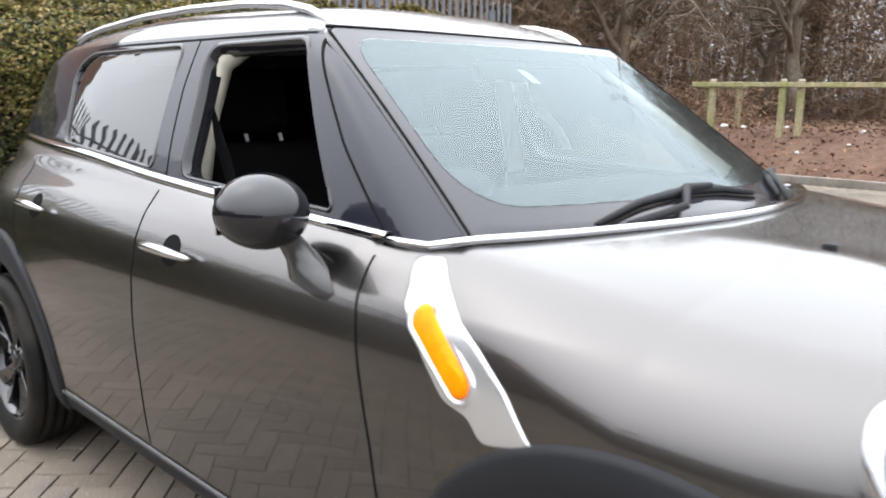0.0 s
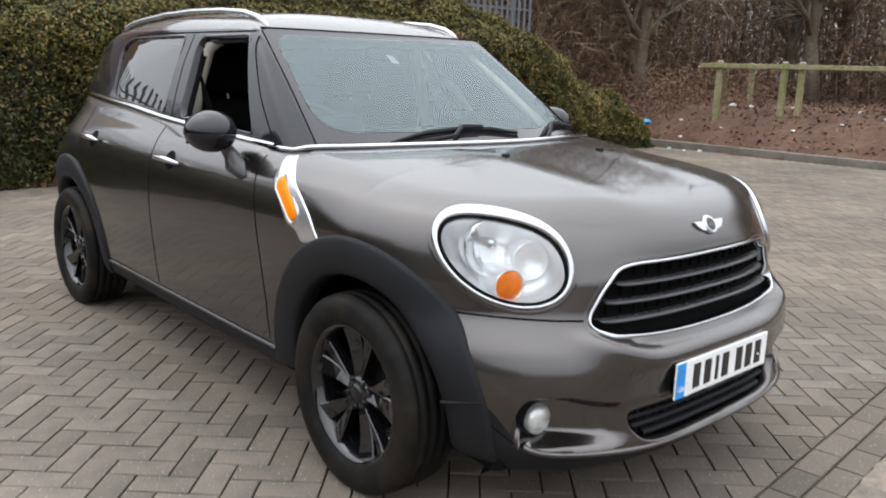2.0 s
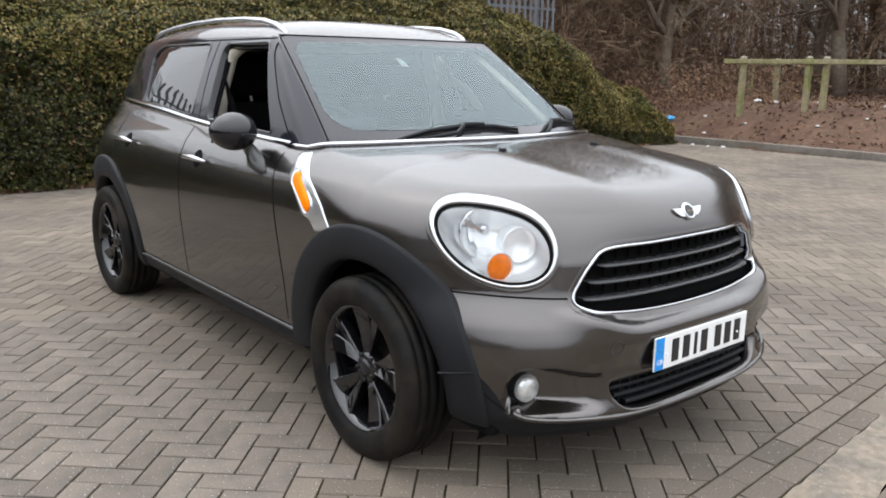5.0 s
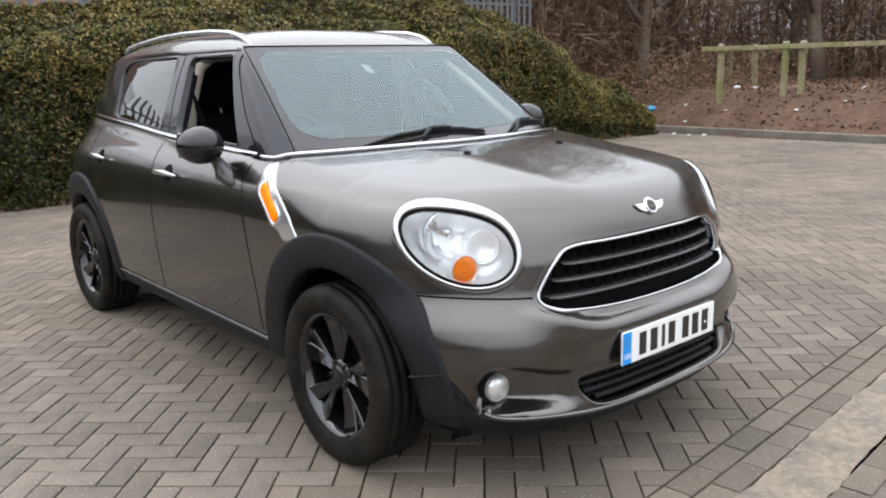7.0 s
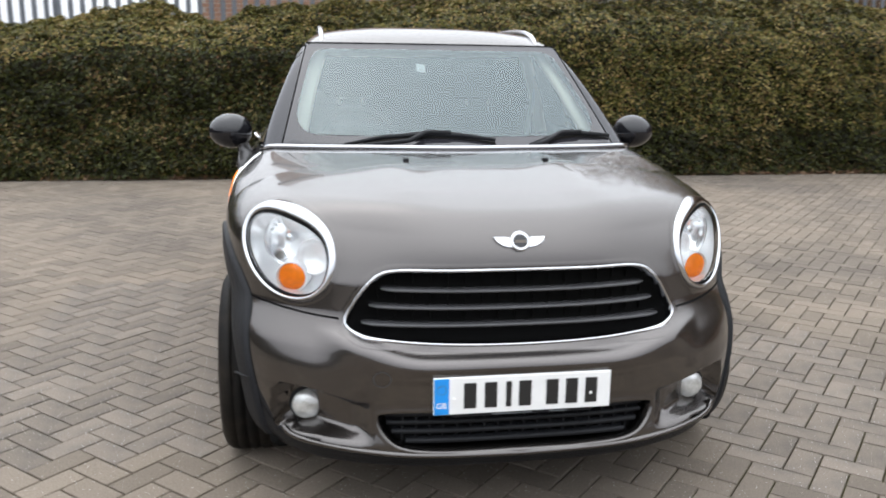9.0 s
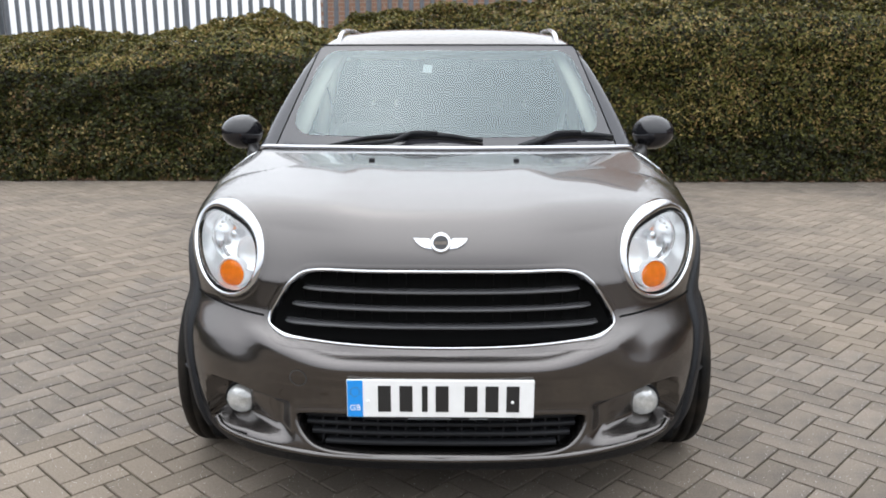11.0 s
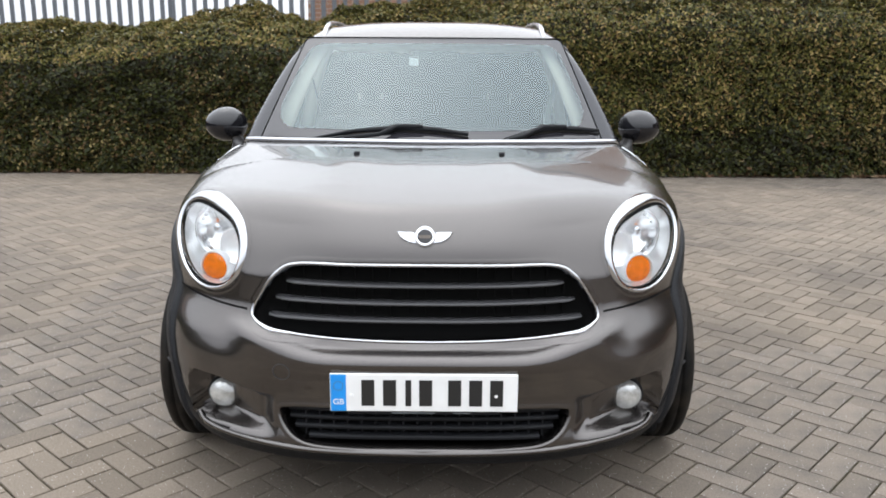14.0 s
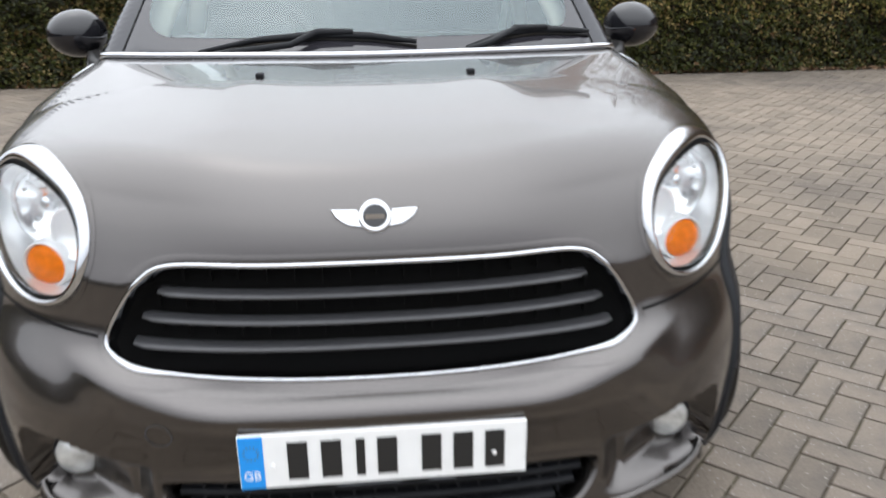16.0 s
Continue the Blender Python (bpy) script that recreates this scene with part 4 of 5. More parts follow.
on_screen = (np.abs(c[:, 0]) < screen_half(c[:, 2]) - 0.02) & (c[:, 2] < 1.425) & (c[:, 1] < 1.3) & (c[:, 1] < screen_y(np.abs(c[:, 0]), c[:, 2]) + 0.06)
cut |= on_screen
roof_sel = (c[:, 2] > 1.437 - 0.02 * np.clip((c[:, 1] - 2.2), 0, 1)) & (fn[:, 2] > 0.12)
belt_low = c[:, 2] < 0.97
pick("roof", verts, nrm, faces, ~cut & roof_sel, PAINT, car)
a_post = c[:, 1] < 0.790 + (c[:, 2] - 1.05) * 0.787
pick("window_frame", verts, nrm, faces, ~cut & ~roof_sel & ~belt_low & ~a_post, PILLAR, car, "gloss black pillars and window frames")
pick("windscreen_pillar", verts, nrm, faces, ~cut & ~roof_sel & ~belt_low & a_post, PILLAR, car, "dark glossy windscreen pillars")
# thin inner lining of the roof
inner = cast(lambda p: upper(p) - 0.035, O, (P - O) / np.linalg.norm(P - O, axis=-1, keepdims=True)).reshape(-1, 3)
ci = inner[faces].mean(1)
mesh_ob("headliner", *(lambda used, inv: (inner[used], inv.reshape(-1, 4)[:, ::-1]))(*np.unique(faces[(ci[:, 2] > 1.40) & (fn[:, 2] > 0.3) & ~cut], return_inverse=True)), CREAM, car, "cream roof lining", True)


def screen_patch(outline, proud, scale_rows):
    """A patch of the raked windscreen from an outline in (x, z)."""
    o = np.asarray(outline, float)
    ctr = np.array((0, 1.23))
    v, n = [], len(o)
    for sc in scale_rows:
        q = ctr + (o - ctr) * sc
        y = screen_y(np.abs(q[:, 0]), q[:, 1])
        v.append(np.stack([q[:, 0], y - proud * 0.85, q[:, 1] + proud * 0.5], 1))
    v = np.concatenate(v)
    fs = [(r * n + k, r * n + (k + 1) % n, (r + 1) * n + (k + 1) % n, (r + 1) * n + k) for r in range(len(scale_rows) - 1) for k in range(n)]
    return v, fs, n


OUT = resample(rounded([(-0.690, 1.015), (0.690, 1.015), (0.580, 1.436), (-0.580, 1.436)], [0.02, 0.02, 0.03, 0.03]), 160)
CLEAR = resample(rounded([(-0.656, 1.068), (0.656, 1.068), (0.557, 1.410), (-0.557, 1.410)], [0.12, 0.12, 0.07, 0.07], 12), 160)
CLEAR = CLEAR[(np.arange(160) + np.argmin(np.linalg.norm(CLEAR - OUT[0], axis=1))) % 160]
mid = 0.999
n = 160
y0, y1 = screen_y(np.abs(OUT[:, 0]), OUT[:, 1]), screen_y(np.abs(CLEAR[:, 0]), CLEAR[:, 1])
ro = np.stack([OUT[:, 0], y0 - 0.009, OUT[:, 1] + 0.004], 1)
ri = np.stack([CLEAR[:, 0], y1 - 0.009, CLEAR[:, 1] + 0.004], 1)
rm = [ro * (1 - t) + ri * t for t in (0, 0.5, 1)]
for r in rm:
    r[:, 1] = screen_y(np.abs(r[:, 0]), r[:, 2] - 0.004) - 0.009
away = OUT - np.array((0, 1.23))
away /= np.linalg.norm(away, axis=1, keepdims=True)
for far, deep in ((0.005, 0.003), (0.014, 0.022)):
    # the border rolls back onto the pillars
    e = OUT + away * far
    rm.insert(0, np.stack([e[:, 0], screen_y(np.abs(OUT[:, 0]), OUT[:, 1]) - 0.009 + deep, e[:, 1] + 0.004 - (far * 0.6 if far > 0.01 else 0)], 1))
v = np.concatenate(rm)
fs = [(r * n + k, r * n + (k + 1) % n, (r + 1) * n + (k + 1) % n, (r + 1) * n + k) for r in range(4) for k in range(n)]
screen_border = mesh_ob("windscreen", v, fs, FRIT, car, "large raked windscreen with black border", True)
v, fs, n = screen_patch(CLEAR, 0.0105, [1.0, 0.85, 0.7, 0.5, 0.3, 0.1])
fs.append(tuple(5 * n + k for k in range(n)))
pane = mesh_ob("windscreen_pane", v, fs, SCREEN, screen_border, "clear windscreen glass reflecting the sky", True)
pane.visible_shadow = False
for s in (1, -1):
    zs = np.linspace(1.02, 1.43, 30)
    xs = np.interp(zs, (1.015, 1.436), (0.690, 0.580)) + 0.005
    v, fs = tube([(s * x, float(screen_y(x, z)) - 0.009, z + 0.003) for x, z in zip(xs, zs)], 0.0032, 6)
    mesh_ob("screen_seal", v, fs, SEAM, screen_border, "black rubber windscreen seal", True)
v, fs = tube([(x, screen_y(abs(x), 1.437) - 0.008, 1.441) for x in np.linspace(-0.585, 0.585, 31)], 0.0045, 6)
mesh_ob("roof_seam", v, fs, SEAM, screen_border)

# label behind the glass
q = Vector((-0.085, float(screen_y(0.085, 1.335)) + 0.015, 1.335))
lab = part("windscreen_label", box_bm((0.040, 0.001, 0.062), q, rot=Euler((radians(-58), radians(6), 0)).to_matrix()), LABEL, car, "small white paper label behind the windscreen")
part("label_mark", box_bm((0.018, 0.002, 0.022), q + Vector((0.002, -0.002, -0.004)), rot=Euler((radians(-58), 0, 0)).to_matrix()), GALV, lab)

for s in (1, -1):
    f = UPS[s]
    d_f, d_r = doors[s, 0], doors[s, 1]
    # frames round the side windows
    for ol, d in ((WIN_F, d_f), (WIN_R, d_r)):
        v, fs = sweep(f, ol, [(0.009, 0.0005), (0.007, 0.003), (0.0, 0.003), (-0.003, 0.0), (-0.005, -0.05)])
        mesh_ob("window_seal", v, fs, BLACK_GLOSS, d, "black rubber window seal", True)
    v, fs = dome(f, WIN_R, [(1.0, -0.008), (0.6, -0.006), (0.1, -0.006)])
    mesh_ob("window_glass", v, fs, DARK_GLASS, d_r, "dark privacy glass", True)
    if s == 1:
        v, fs = dome(f, WIN_F, [(1.0, -0.008), (0.6, -0.006), (0.1, -0.006)])
        mesh_ob("window_glass", v, fs, glass_mat("side_glass", (0.55, 0.6, 0.6), 0.85), d_f, "clear side glass", True)
    # dark gap lines of the door frames
    seam(f, [(0.62, 1.03), (0.80, 1.18), (1.045, 1.428), (1.60, 1.428), (2.1, 1.428), (2.25, 1.42)], d_f)
    seam(f, [(1.515, 1.06), (1.565, 1.30), (1.575, 1.428)], d_f)
    # chrome belt line
    BELT = curve((0.47, 1.014), (0.64, 1.018), (1.0, 1.030), (1.57, 1.056), (2.2, 1.098), (2.75, 1.112))
    ys = np.linspace(0.60, 2.72, 90)
    v, fs = sweep(f, np.stack([ys, BELT(ys)], 1), [(-0.014, -0.004), (-0.011, 0.012), (0.0, 0.016), (0.011, 0.012), (0.014, -0.004)], closed=False)
    mesh_ob("belt_trim", v, fs, CHROME, car, "chrome trim strip along the belt line", True)
    seam(f, [(1.515, 1.04), (1.52, 1.075)], d_f)

# chrome strip along the bonnet's rear edge
xs = np.linspace(-0.738, 0.738, 61)
side_run = [(0.757, 0.505, 1.014), (0.772, 0.56, 1.015), (0.781, 0.63, 1.018)]
trim_y = np.array([float(screen_y(abs(x), 1.015)) - 0.035 for x in xs])
trim_z = cast(lower, np.stack([xs * 0.985, trim_y, np.full(61, 0.8)], 1), np.tile((0, 0, 1.0), (61, 1)))[:, 2]
trim_z = np.maximum(trim_z + 0.006, 1.030 - 0.016 * (np.abs(xs) / 0.74) ** 2)
run = [(-x, y, z) for x, y, z in side_run[::-1]] + [(x, y, z) for x, y, z in zip(xs, trim_y, trim_z)] + side_run
v, fs = tube(run, 0.012, 8, flat=0.8)
mesh_ob("bonnet_trim", v, fs, CHROME, car, "chrome strip below the windscreen", True)
xs = np.linspace(-0.72, 0.72, 41)
v = [(x, float(screen_y(abs(x), 1.015)) - 0.03 + dy, 1.018 + dz) for dy, dz in ((0.0, 0), (0.09, 0.02)) for x in xs]
mesh_ob("scuttle_panel", v, [(i, i + 1, 42 + i, 41 + i) for i in range(40)], PLASTIC, car, "black plastic panel at the windscreen's foot")

# ---- side scuttle with amber repeater ----
SCUT = resample(rounded([(0.524, 1.000), (0.462, 1.004), (0.378, 0.952), (0.292, 0.898), (0.222, 0.843), (0.160, 0.766), (0.262, 0.748), (0.292, 0.782), (0.348, 0.795), (0.421, 0.868), (0.478, 0.930), (0.490, 0.955)], 0.012), 90) - np.array((0.010, 0.0))
for s in (1, -1):
    v, fs = dome(SIDE[s], SCUT, [(1.0, 0.0), (0.985, 0.003), (0.93, 0.004), (0.8, 0.004), (0.65, 0.004), (0.5, 0.004), (0.35, 0.004), (0.2, 0.004), (0.08, 0.004)])
    sc = mesh_ob("side_scuttle", v, fs, SATIN, car, "bright silver side scuttle with amber repeater", True)
    ax, dz = np.array((0.408, 0.915)), np.array((0.306, 0.832))
    u = (ax - dz) / np.linalg.norm(ax - dz)
    w = np.array((-u[1], u[0]))
    ring = [ax + (u * math.cos(t) + w * math.sin(t)) * 0.0215 for t in np.linspace(-math.pi / 2, math.pi / 2, 14)] + [dz + (-u * math.cos(t) - w * math.sin(t)) * 0.0215 for t in np.linspace(-math.pi / 2, math.pi / 2, 14)]
    v, fs = dome(SIDE[s], np.array(ring), [(1.0, 0.002), (1.0, 0.008), (0.85, 0.011), (0.6, 0.0125), (0.35, 0.013), (0.05, 0.013)])
    mesh_ob("side_repeater", v, fs, AMBER, sc, "amber side repeater lens", True)
    v, fs = sweep(SIDE[s], np.array(ring), [(0.015, 0.003), (0.012, 0.008), (0.007, 0.009), (0.002, 0.005)])
    mesh_ob("repeater_surround", v, fs, SATIN, sc, smooth=True)

# ---- door handles ----
for s in (1, -1):
    for d, y0, y1, zh in ((doors[s, 0], 1.180, 1.415, 0.900), (doors[s, 1], 2.130, 2.350, 0.912)):
        ym = (y0 + y1) / 2
        # no hollow here: a black disc on the skin paints the bowl's shade
        v, fs = dome(SIDE[s], circle((ym, zh + 0.006), 0.044, 32, 0.85), [(1.0, 0.0012), (0.3, 0.0012)])
        mesh_ob("handle_bowl_shade", v, fs, SEAM, d, "flat black disc painting the shade of the handle's recess", True)
        ys = np.linspace(y0, y1, 25)
        t = np.linspace(-1, 1, 25)
        pts = [SIDE[s].on(np.array([[y, zh + 0.004 * (1 - k * k)]]), 0.010 + 0.028 * (1 - k ** 4))[0] for y, k in zip(ys, t)]
        v, fs = tube(pts, [0.007 + 0.011 * (1 - abs(k) ** 3) for k in t], 10, flat=0.75)
        mesh_ob("door_handle", v, fs, CHROME, d, "chrome door handle", True)

# ---- door mirrors ----
for s in (1, -1):
    bm = bmesh.new()
    bmesh.ops.create_uvsphere(bm, u_segments=40, v_segments=24, radius=1)
    for q in bm.verts:
        x, y, z = q.co
        if y > 0.35:
            y = 0.35 + (y - 0.35) * 0.15
        q.co = Vector((s * 0.918 + x * 0.092, 0.812 + y * 0.100, 1.060 + z * 0.075 * (1 - 0.06 * x * s)))
    mirror = part("door_mirror", bm, BLACK_GLOSS, car, "rounded gloss black door mirror on a stalk", True)
    pts = [(s * 0.874, 0.800, 1.018), (s * 0.858, 0.780, 0.985), (s * 0.846, 0.750, 0.955), (s * 0.850, 0.725, 0.925), (s * 0.845, 0.705, 0.900)]
    sections = []
    for (px, py, pz), ly, lx in zip(pts, (0.044, 0.051, 0.062, 0.070, 0.050), (0.024, 0.030, 0.040, 0.046, 0.026)):
        sections.append([(px + lx * math.cos(a), py + ly * math.sin(a), pz + 0.008 * math.sin(a)) for a in np.linspace(0, 2 * math.pi, 18, endpoint=False)])
    v = [q for ring in sections for q in ring]
    fs = [(r * 18 + k, r * 18 + (k + 1) % 18, (r + 1) * 18 + (k + 1) % 18, (r + 1) * 18 + k) for r in range(4) for k in range(18)] + [tuple(range(18)), tuple(72 + k for k in range(18))]
    mesh_ob("stalk", v, fs, STALK, mirror, "dark plastic mirror stalk", True)
    part("mirror_glass", box_bm((0.13, 0.003, 0.095), (s * 0.922, 0.8655, 1.060), 0.001), CHROME, mirror)


# ---- wipers and washers ----
def on_screen_pt(x, z, lift):
    return Vector((x, float(screen_y(abs(x), z)) - lift * 0.85, z + lift * 0.5))


for pts, arm in (([(-0.455, 1.030), (-0.30, 1.060), (-0.12, 1.073), (0.02, 1.068), (0.145, 1.052)], [(-0.40, 1.022), (-0.20, 1.045), (-0.13, 1.074)]),
                 ([(0.285, 1.034), (0.40, 1.062), (0.50, 1.070), (0.60, 1.064), (0.68, 1.056)], [(0.27, 1.020), (0.36, 1.042), (0.44, 1.070)])):
    v, fs = tube([on_screen_pt(x, z, 0.022) for x, z in pts], [0.006, 0.009, 0.012, 0.010, 0.007], 8)
    wiper = mesh_ob("wiper", v, fs, PLASTIC, car, "black windscreen wiper", True)
    v, fs = tube([on_screen_pt(x, z - 0.008, 0.012) for x, z in pts], 0.005, 6)
    mesh_ob("wiper_blade", v, fs, RUBBER, wiper, smooth=True)
    v, fs = tube([on_screen_pt(x, z, 0.034) for x, z in arm] + [on_screen_pt(arm[-1][0] + 0.10, arm[-1][1], 0.032)], [0.010, 0.009, 0.011, 0.009], 8)
    mesh_ob("wiper_arm", v, fs, PLASTIC, wiper, smooth=True)
for s in (1, -1):
    o = np.array([[s * 0.252, -0.017, 0.6]])
    q = cast(lower, o, np.array([[0, 0, 1.0]]))[0]
    part("washer_jet", box_bm((0.020, 0.026, 0.012), (q[0], q[1], q[2] + 0.003), 0.004), PLASTIC, car, "small black washer jet")

# ---- roof rails ----
for s in (1, -1):
    ys = np.array((1.10, 1.13, 1.19, 1.30, 1.5, 1.8, 2.1, 2.4, 2.55, 2.62, 2.65))
    o = np.stack([np.full(11, s * 0.515), ys, np.full(11, 1.2)], 1)
    q = cast(upper, o, np.tile((0, 0, 1.0), (11, 1)))
    lift = np.array((-0.008, 0.002, 0.010, 0.019, 0.026, 0.026, 0.026, 0.024, 0.020, 0.010, -0.004))
    v, fs = tube([Vector(p) + Vector((0, 0, h)) for p, h in zip(q, lift)], [0.007, 0.010, 0.012, 0.012, 0.011, 0.011, 0.011, 0.012, 0.014, 0.016, 0.012], 10)
    mesh_ob("roof_rail", v, fs, SATIN, car, "polished aluminium roof rail", True)


# ---- inside the car ----
def cushion(name, size, at, tilt, mat, parent, bevel=0.05, label=""):
    return part(name, box_bm(size, at, bevel, 4, Euler((radians(tilt), 0, 0)).to_matrix()), mat, parent, label, True)


for s in (1, -1):
    seat = cushion("front_seat", (0.50, 0.50, 0.16), (s * 0.36, 1.20, 0.66), 6, CLOTH, car, 0.06, "black cloth front seat")
    cushion("backrest", (0.48, 0.13, 0.56), (s * 0.36, 1.63, 0.86), -14, CLOTH, seat, 0.06)
    cushion("headrest", (0.27, 0.10, 0.19), (s * 0.36, 1.75, 1.255), -10, CLOTH, seat, 0.045)
    for dx in (-0.062, 0.062):
        v, fs = tube([(s * 0.35 + dx, 1.670, 1.138), (s * 0.35 + dx, 1.680, 1.160)], 0.0065, 8)
        mesh_ob("headrest_post", v, fs, POST, seat, "headrest post with its chrome glint put into a pale colour")
    v, fs = tube([(s * 0.675, 1.50, 1.00), (s * 0.635, 1.51, 1.20), (s * 0.585, 1.50, 1.36), (s * 0.53, 1.42, 1.425)], [0.036, 0.034, 0.034, 0.03], 8, flat=0.6)
    mesh_ob("pillar_trim", v, fs, CREAM, car, "cream centre pillar lining", True)
    v, fs = tube([(s * 0.635, 0.62, 1.06), (s * 0.585, 0.86, 1.24), (s * 0.525, 1.09, 1.405)], [0.045, 0.04, 0.035], 8, flat=0.5)
    mesh_ob("windscreen_pillar_trim", v, fs, CREAM, car, "pale windscreen pillar lining", True)
    v, fs = tube([(s * 0.655, 1.50, 1.30), (s * 0.60, 1.48, 1.10), (s * 0.56, 1.45, 0.85)], 0.018, 6, flat=0.15)
    mesh_ob("seat_belt", v, fs, LABEL if s == 1 else CLOTH, car, "grey seat belt")
cushion("rear_bench", (1.25, 0.16, 0.60), (0, 2.30, 0.90), -16, CLOTH, car, 0.06, "black cloth rear bench")
for x in (-0.36, 0.36):
    cushion("rear_headrest", (0.25, 0.09, 0.15), (x, 2.42, 1.24), -10, CLOTH, car, 0.04, "black rear headrest")
part("dashboard", box_bm((1.38, 0.42, 0.24), (0, 0.78, 0.92), 0.07, 4), DASH, car, "dark moulded dashboard", True)
part("instrument_hood", box_bm((0.26, 0.12, 0.10), (-0.36, 0.86, 1.05), 0.04, 4), DASH, car, "", True)
v, fs = [], []
ring = []
ctr, tilt = Vector((-0.36, 0.99, 0.98)), Euler((radians(62), 0, 0)).to_matrix()
pts = [ctr + tilt @ Vector((0.185 * math.cos(a), 0.185 * math.sin(a), 0)) for a in np.linspace(0, 2 * math.pi, 41)]
v, fs = tube(pts, 0.015, 10, cap=False)
wheel_ob = mesh_ob("steering_wheel", v, fs, DASH, car, "black three-spoke steering wheel", True)
for a in (0, math.pi, -math.pi / 2):
    v, fs = tube([ctr, ctr + tilt @ Vector((0.18 * math.cos(a), 0.18 * math.sin(a), 0))], [0.028, 0.014], 8, flat=0.5)
    mesh_ob("steering_spoke", v, fs, DASH, wheel_ob, smooth=True)
part("interior_mirror", box_bm((0.22, 0.03, 0.06), (0, 1.0, 1.355), 0.02, 3), DASH, car, "dark interior mirror", True)


# ---- ground, paving and kerb ----
def quad_sheet(name, x0, x1, y0, y1, z, mat, label, nx=1, ny=1, height=None):
    xs, ys = np.linspace(x0, x1, nx + 1), np.linspace(y0, y1, ny + 1)
    v = [(x, y, z + (height(x, y) if height else 0)) for y in ys for x in xs]
    f = [(j * (nx + 1) + i, j * (nx + 1) + i + 1, (j + 1) * (nx + 1) + i + 1, (j + 1) * (nx + 1) + i) for j in range(ny) for i in range(nx)]
    ob = mesh_ob(name, v, f, mat, None, label, height is not None)
    return tagged(ob, label, "ground", "", "structure")


quad_sheet("ground", -600, 600, -600, 600, -0.075, JOINT, "bare earth ground reaching to the horizon")
bed = quad_sheet("pavement", -14.5, 11.02, -1.25, 7.6, -0.0085, JOINT, "herringbone block paving with sandy mossy joints")

EDGE_P, EDGE_A = Vector((-0.16, -0.87)), radians(5.2)
eu, ev = Vector((math.cos(EDGE_A), math.sin(EDGE_A))), Vector((-math.sin(EDGE_A), math.cos(EDGE_A)))
STRIP_IN, STRIP_OUT = -0.203, -0.405


def along_edge(name, inner, outer, z, mat, label, n=1, rough=0.0):
    """A level band that runs beside the edge course; inner and outer are its distances from that course."""
    v = []
    for k in range(n + 1):
        a = -40 + 80 * k / n
        for b in (inner, outer):
            q = EDGE_P + eu * a + ev * (b + rough * noise.noise((a * 5.0, b, 2.0)) + rough * noise.noise((a * 17.0, b, 5.0)))
            v.append((q.x, q.y, z))
    return tagged(mesh_ob(name, v, [(2 * k + 1, 2 * k + 3, 2 * k + 2, 2 * k) for k in range(n)], mat), label, "ground", "", "structure")


along_edge("channel", STRIP_IN, STRIP_OUT, 0.001, CONCRETE, "pale sandy concrete strip between two areas of paving", 1600, 0.014)
along_edge("road", STRIP_OUT + 0.05, -40, -0.0085, APRON, "weathered block-paved apron beyond the concrete strip")

L, W, GAP, CH = 0.2, 0.1, 0.0034, 0.0022
rng = np.random.default_rng(4)


def brick_verts(l, w):
    a, b = l / 2 - GAP, w / 2 - GAP
    low = [(-a, -b, -0.02), (a, -b, -0.02), (a, b, -0.02), (-a, b, -0.02)]
    midr = [(x, y, -CH) for x, y, _ in low]
    top = [(x - math.copysign(CH, x), y - math.copysign(CH, y), 0) for x, y, _ in low]
    return np.array(low + midr + top)


BRICK_F = [(8, 9, 10, 11)] + [(r * 4 + k, r * 4 + (k + 1) % 4, r * 4 + 4 + (k + 1) % 4, r * 4 + 4 + k) for r in (0, 1) for k in range(4)]
bricks, cuts = [], []
EDGE_OFF = (0.060, -0.022)
rot = radians(47.0)
cr, sr = math.cos(rot), math.sin(rot)
N = 190
for i in range(-N, N):
    for j in range(-N, N):
        sdx = (i - j) % 4
        if sdx == 0:
            px, py, turn = (i + 1) * W, (j + 0.5) * W, 0.0
        elif sdx == 3:
            px, py, turn = (i + 0.5) * W, (j + 1) * W, math.pi / 2
        else:
            continue
        px, py = px + 0.326, py + 0.026
        x, y = cr * px - sr * py, sr * px + cr * py
        q = Vector((x, y)) - EDGE_P
        side = q.dot(ev)
        if x < -14.4 or x > 10.95 or y > 7.5 or -0.39 < side < -0.1 or side < -3.6 or (side < 0 and abs(x) > 5):
            continue
        if side < 0.12 and side > -0.2:
            cuts.append((x, y, rot + turn))
        elif -0.53 < side < 0:
            continue
        else:
            bricks.append((x, y, rot + turn))
for row, off in ((0.0, EDGE_OFF[0]), (-0.102, EDGE_OFF[1]), (STRIP_OUT - 0.004, 0.03)):
    for k in range(-72, 58):
        q = EDGE_P + eu * (k * 0.2 + off) + ev * (row - 0.05 + 0.0)
        if -14.4 < q.x < 10.9:
            bricks.append((q.x, q.y, EDGE_A))
bv = brick_verts(L, W)
near_me = bpy.data.meshes.new("brick")
near_me.from_pydata([tuple(p) for p in bv], [], BRICK_F)
near_me.materials.append(BRICK)
single, joined_v, joined_f = [], [], []
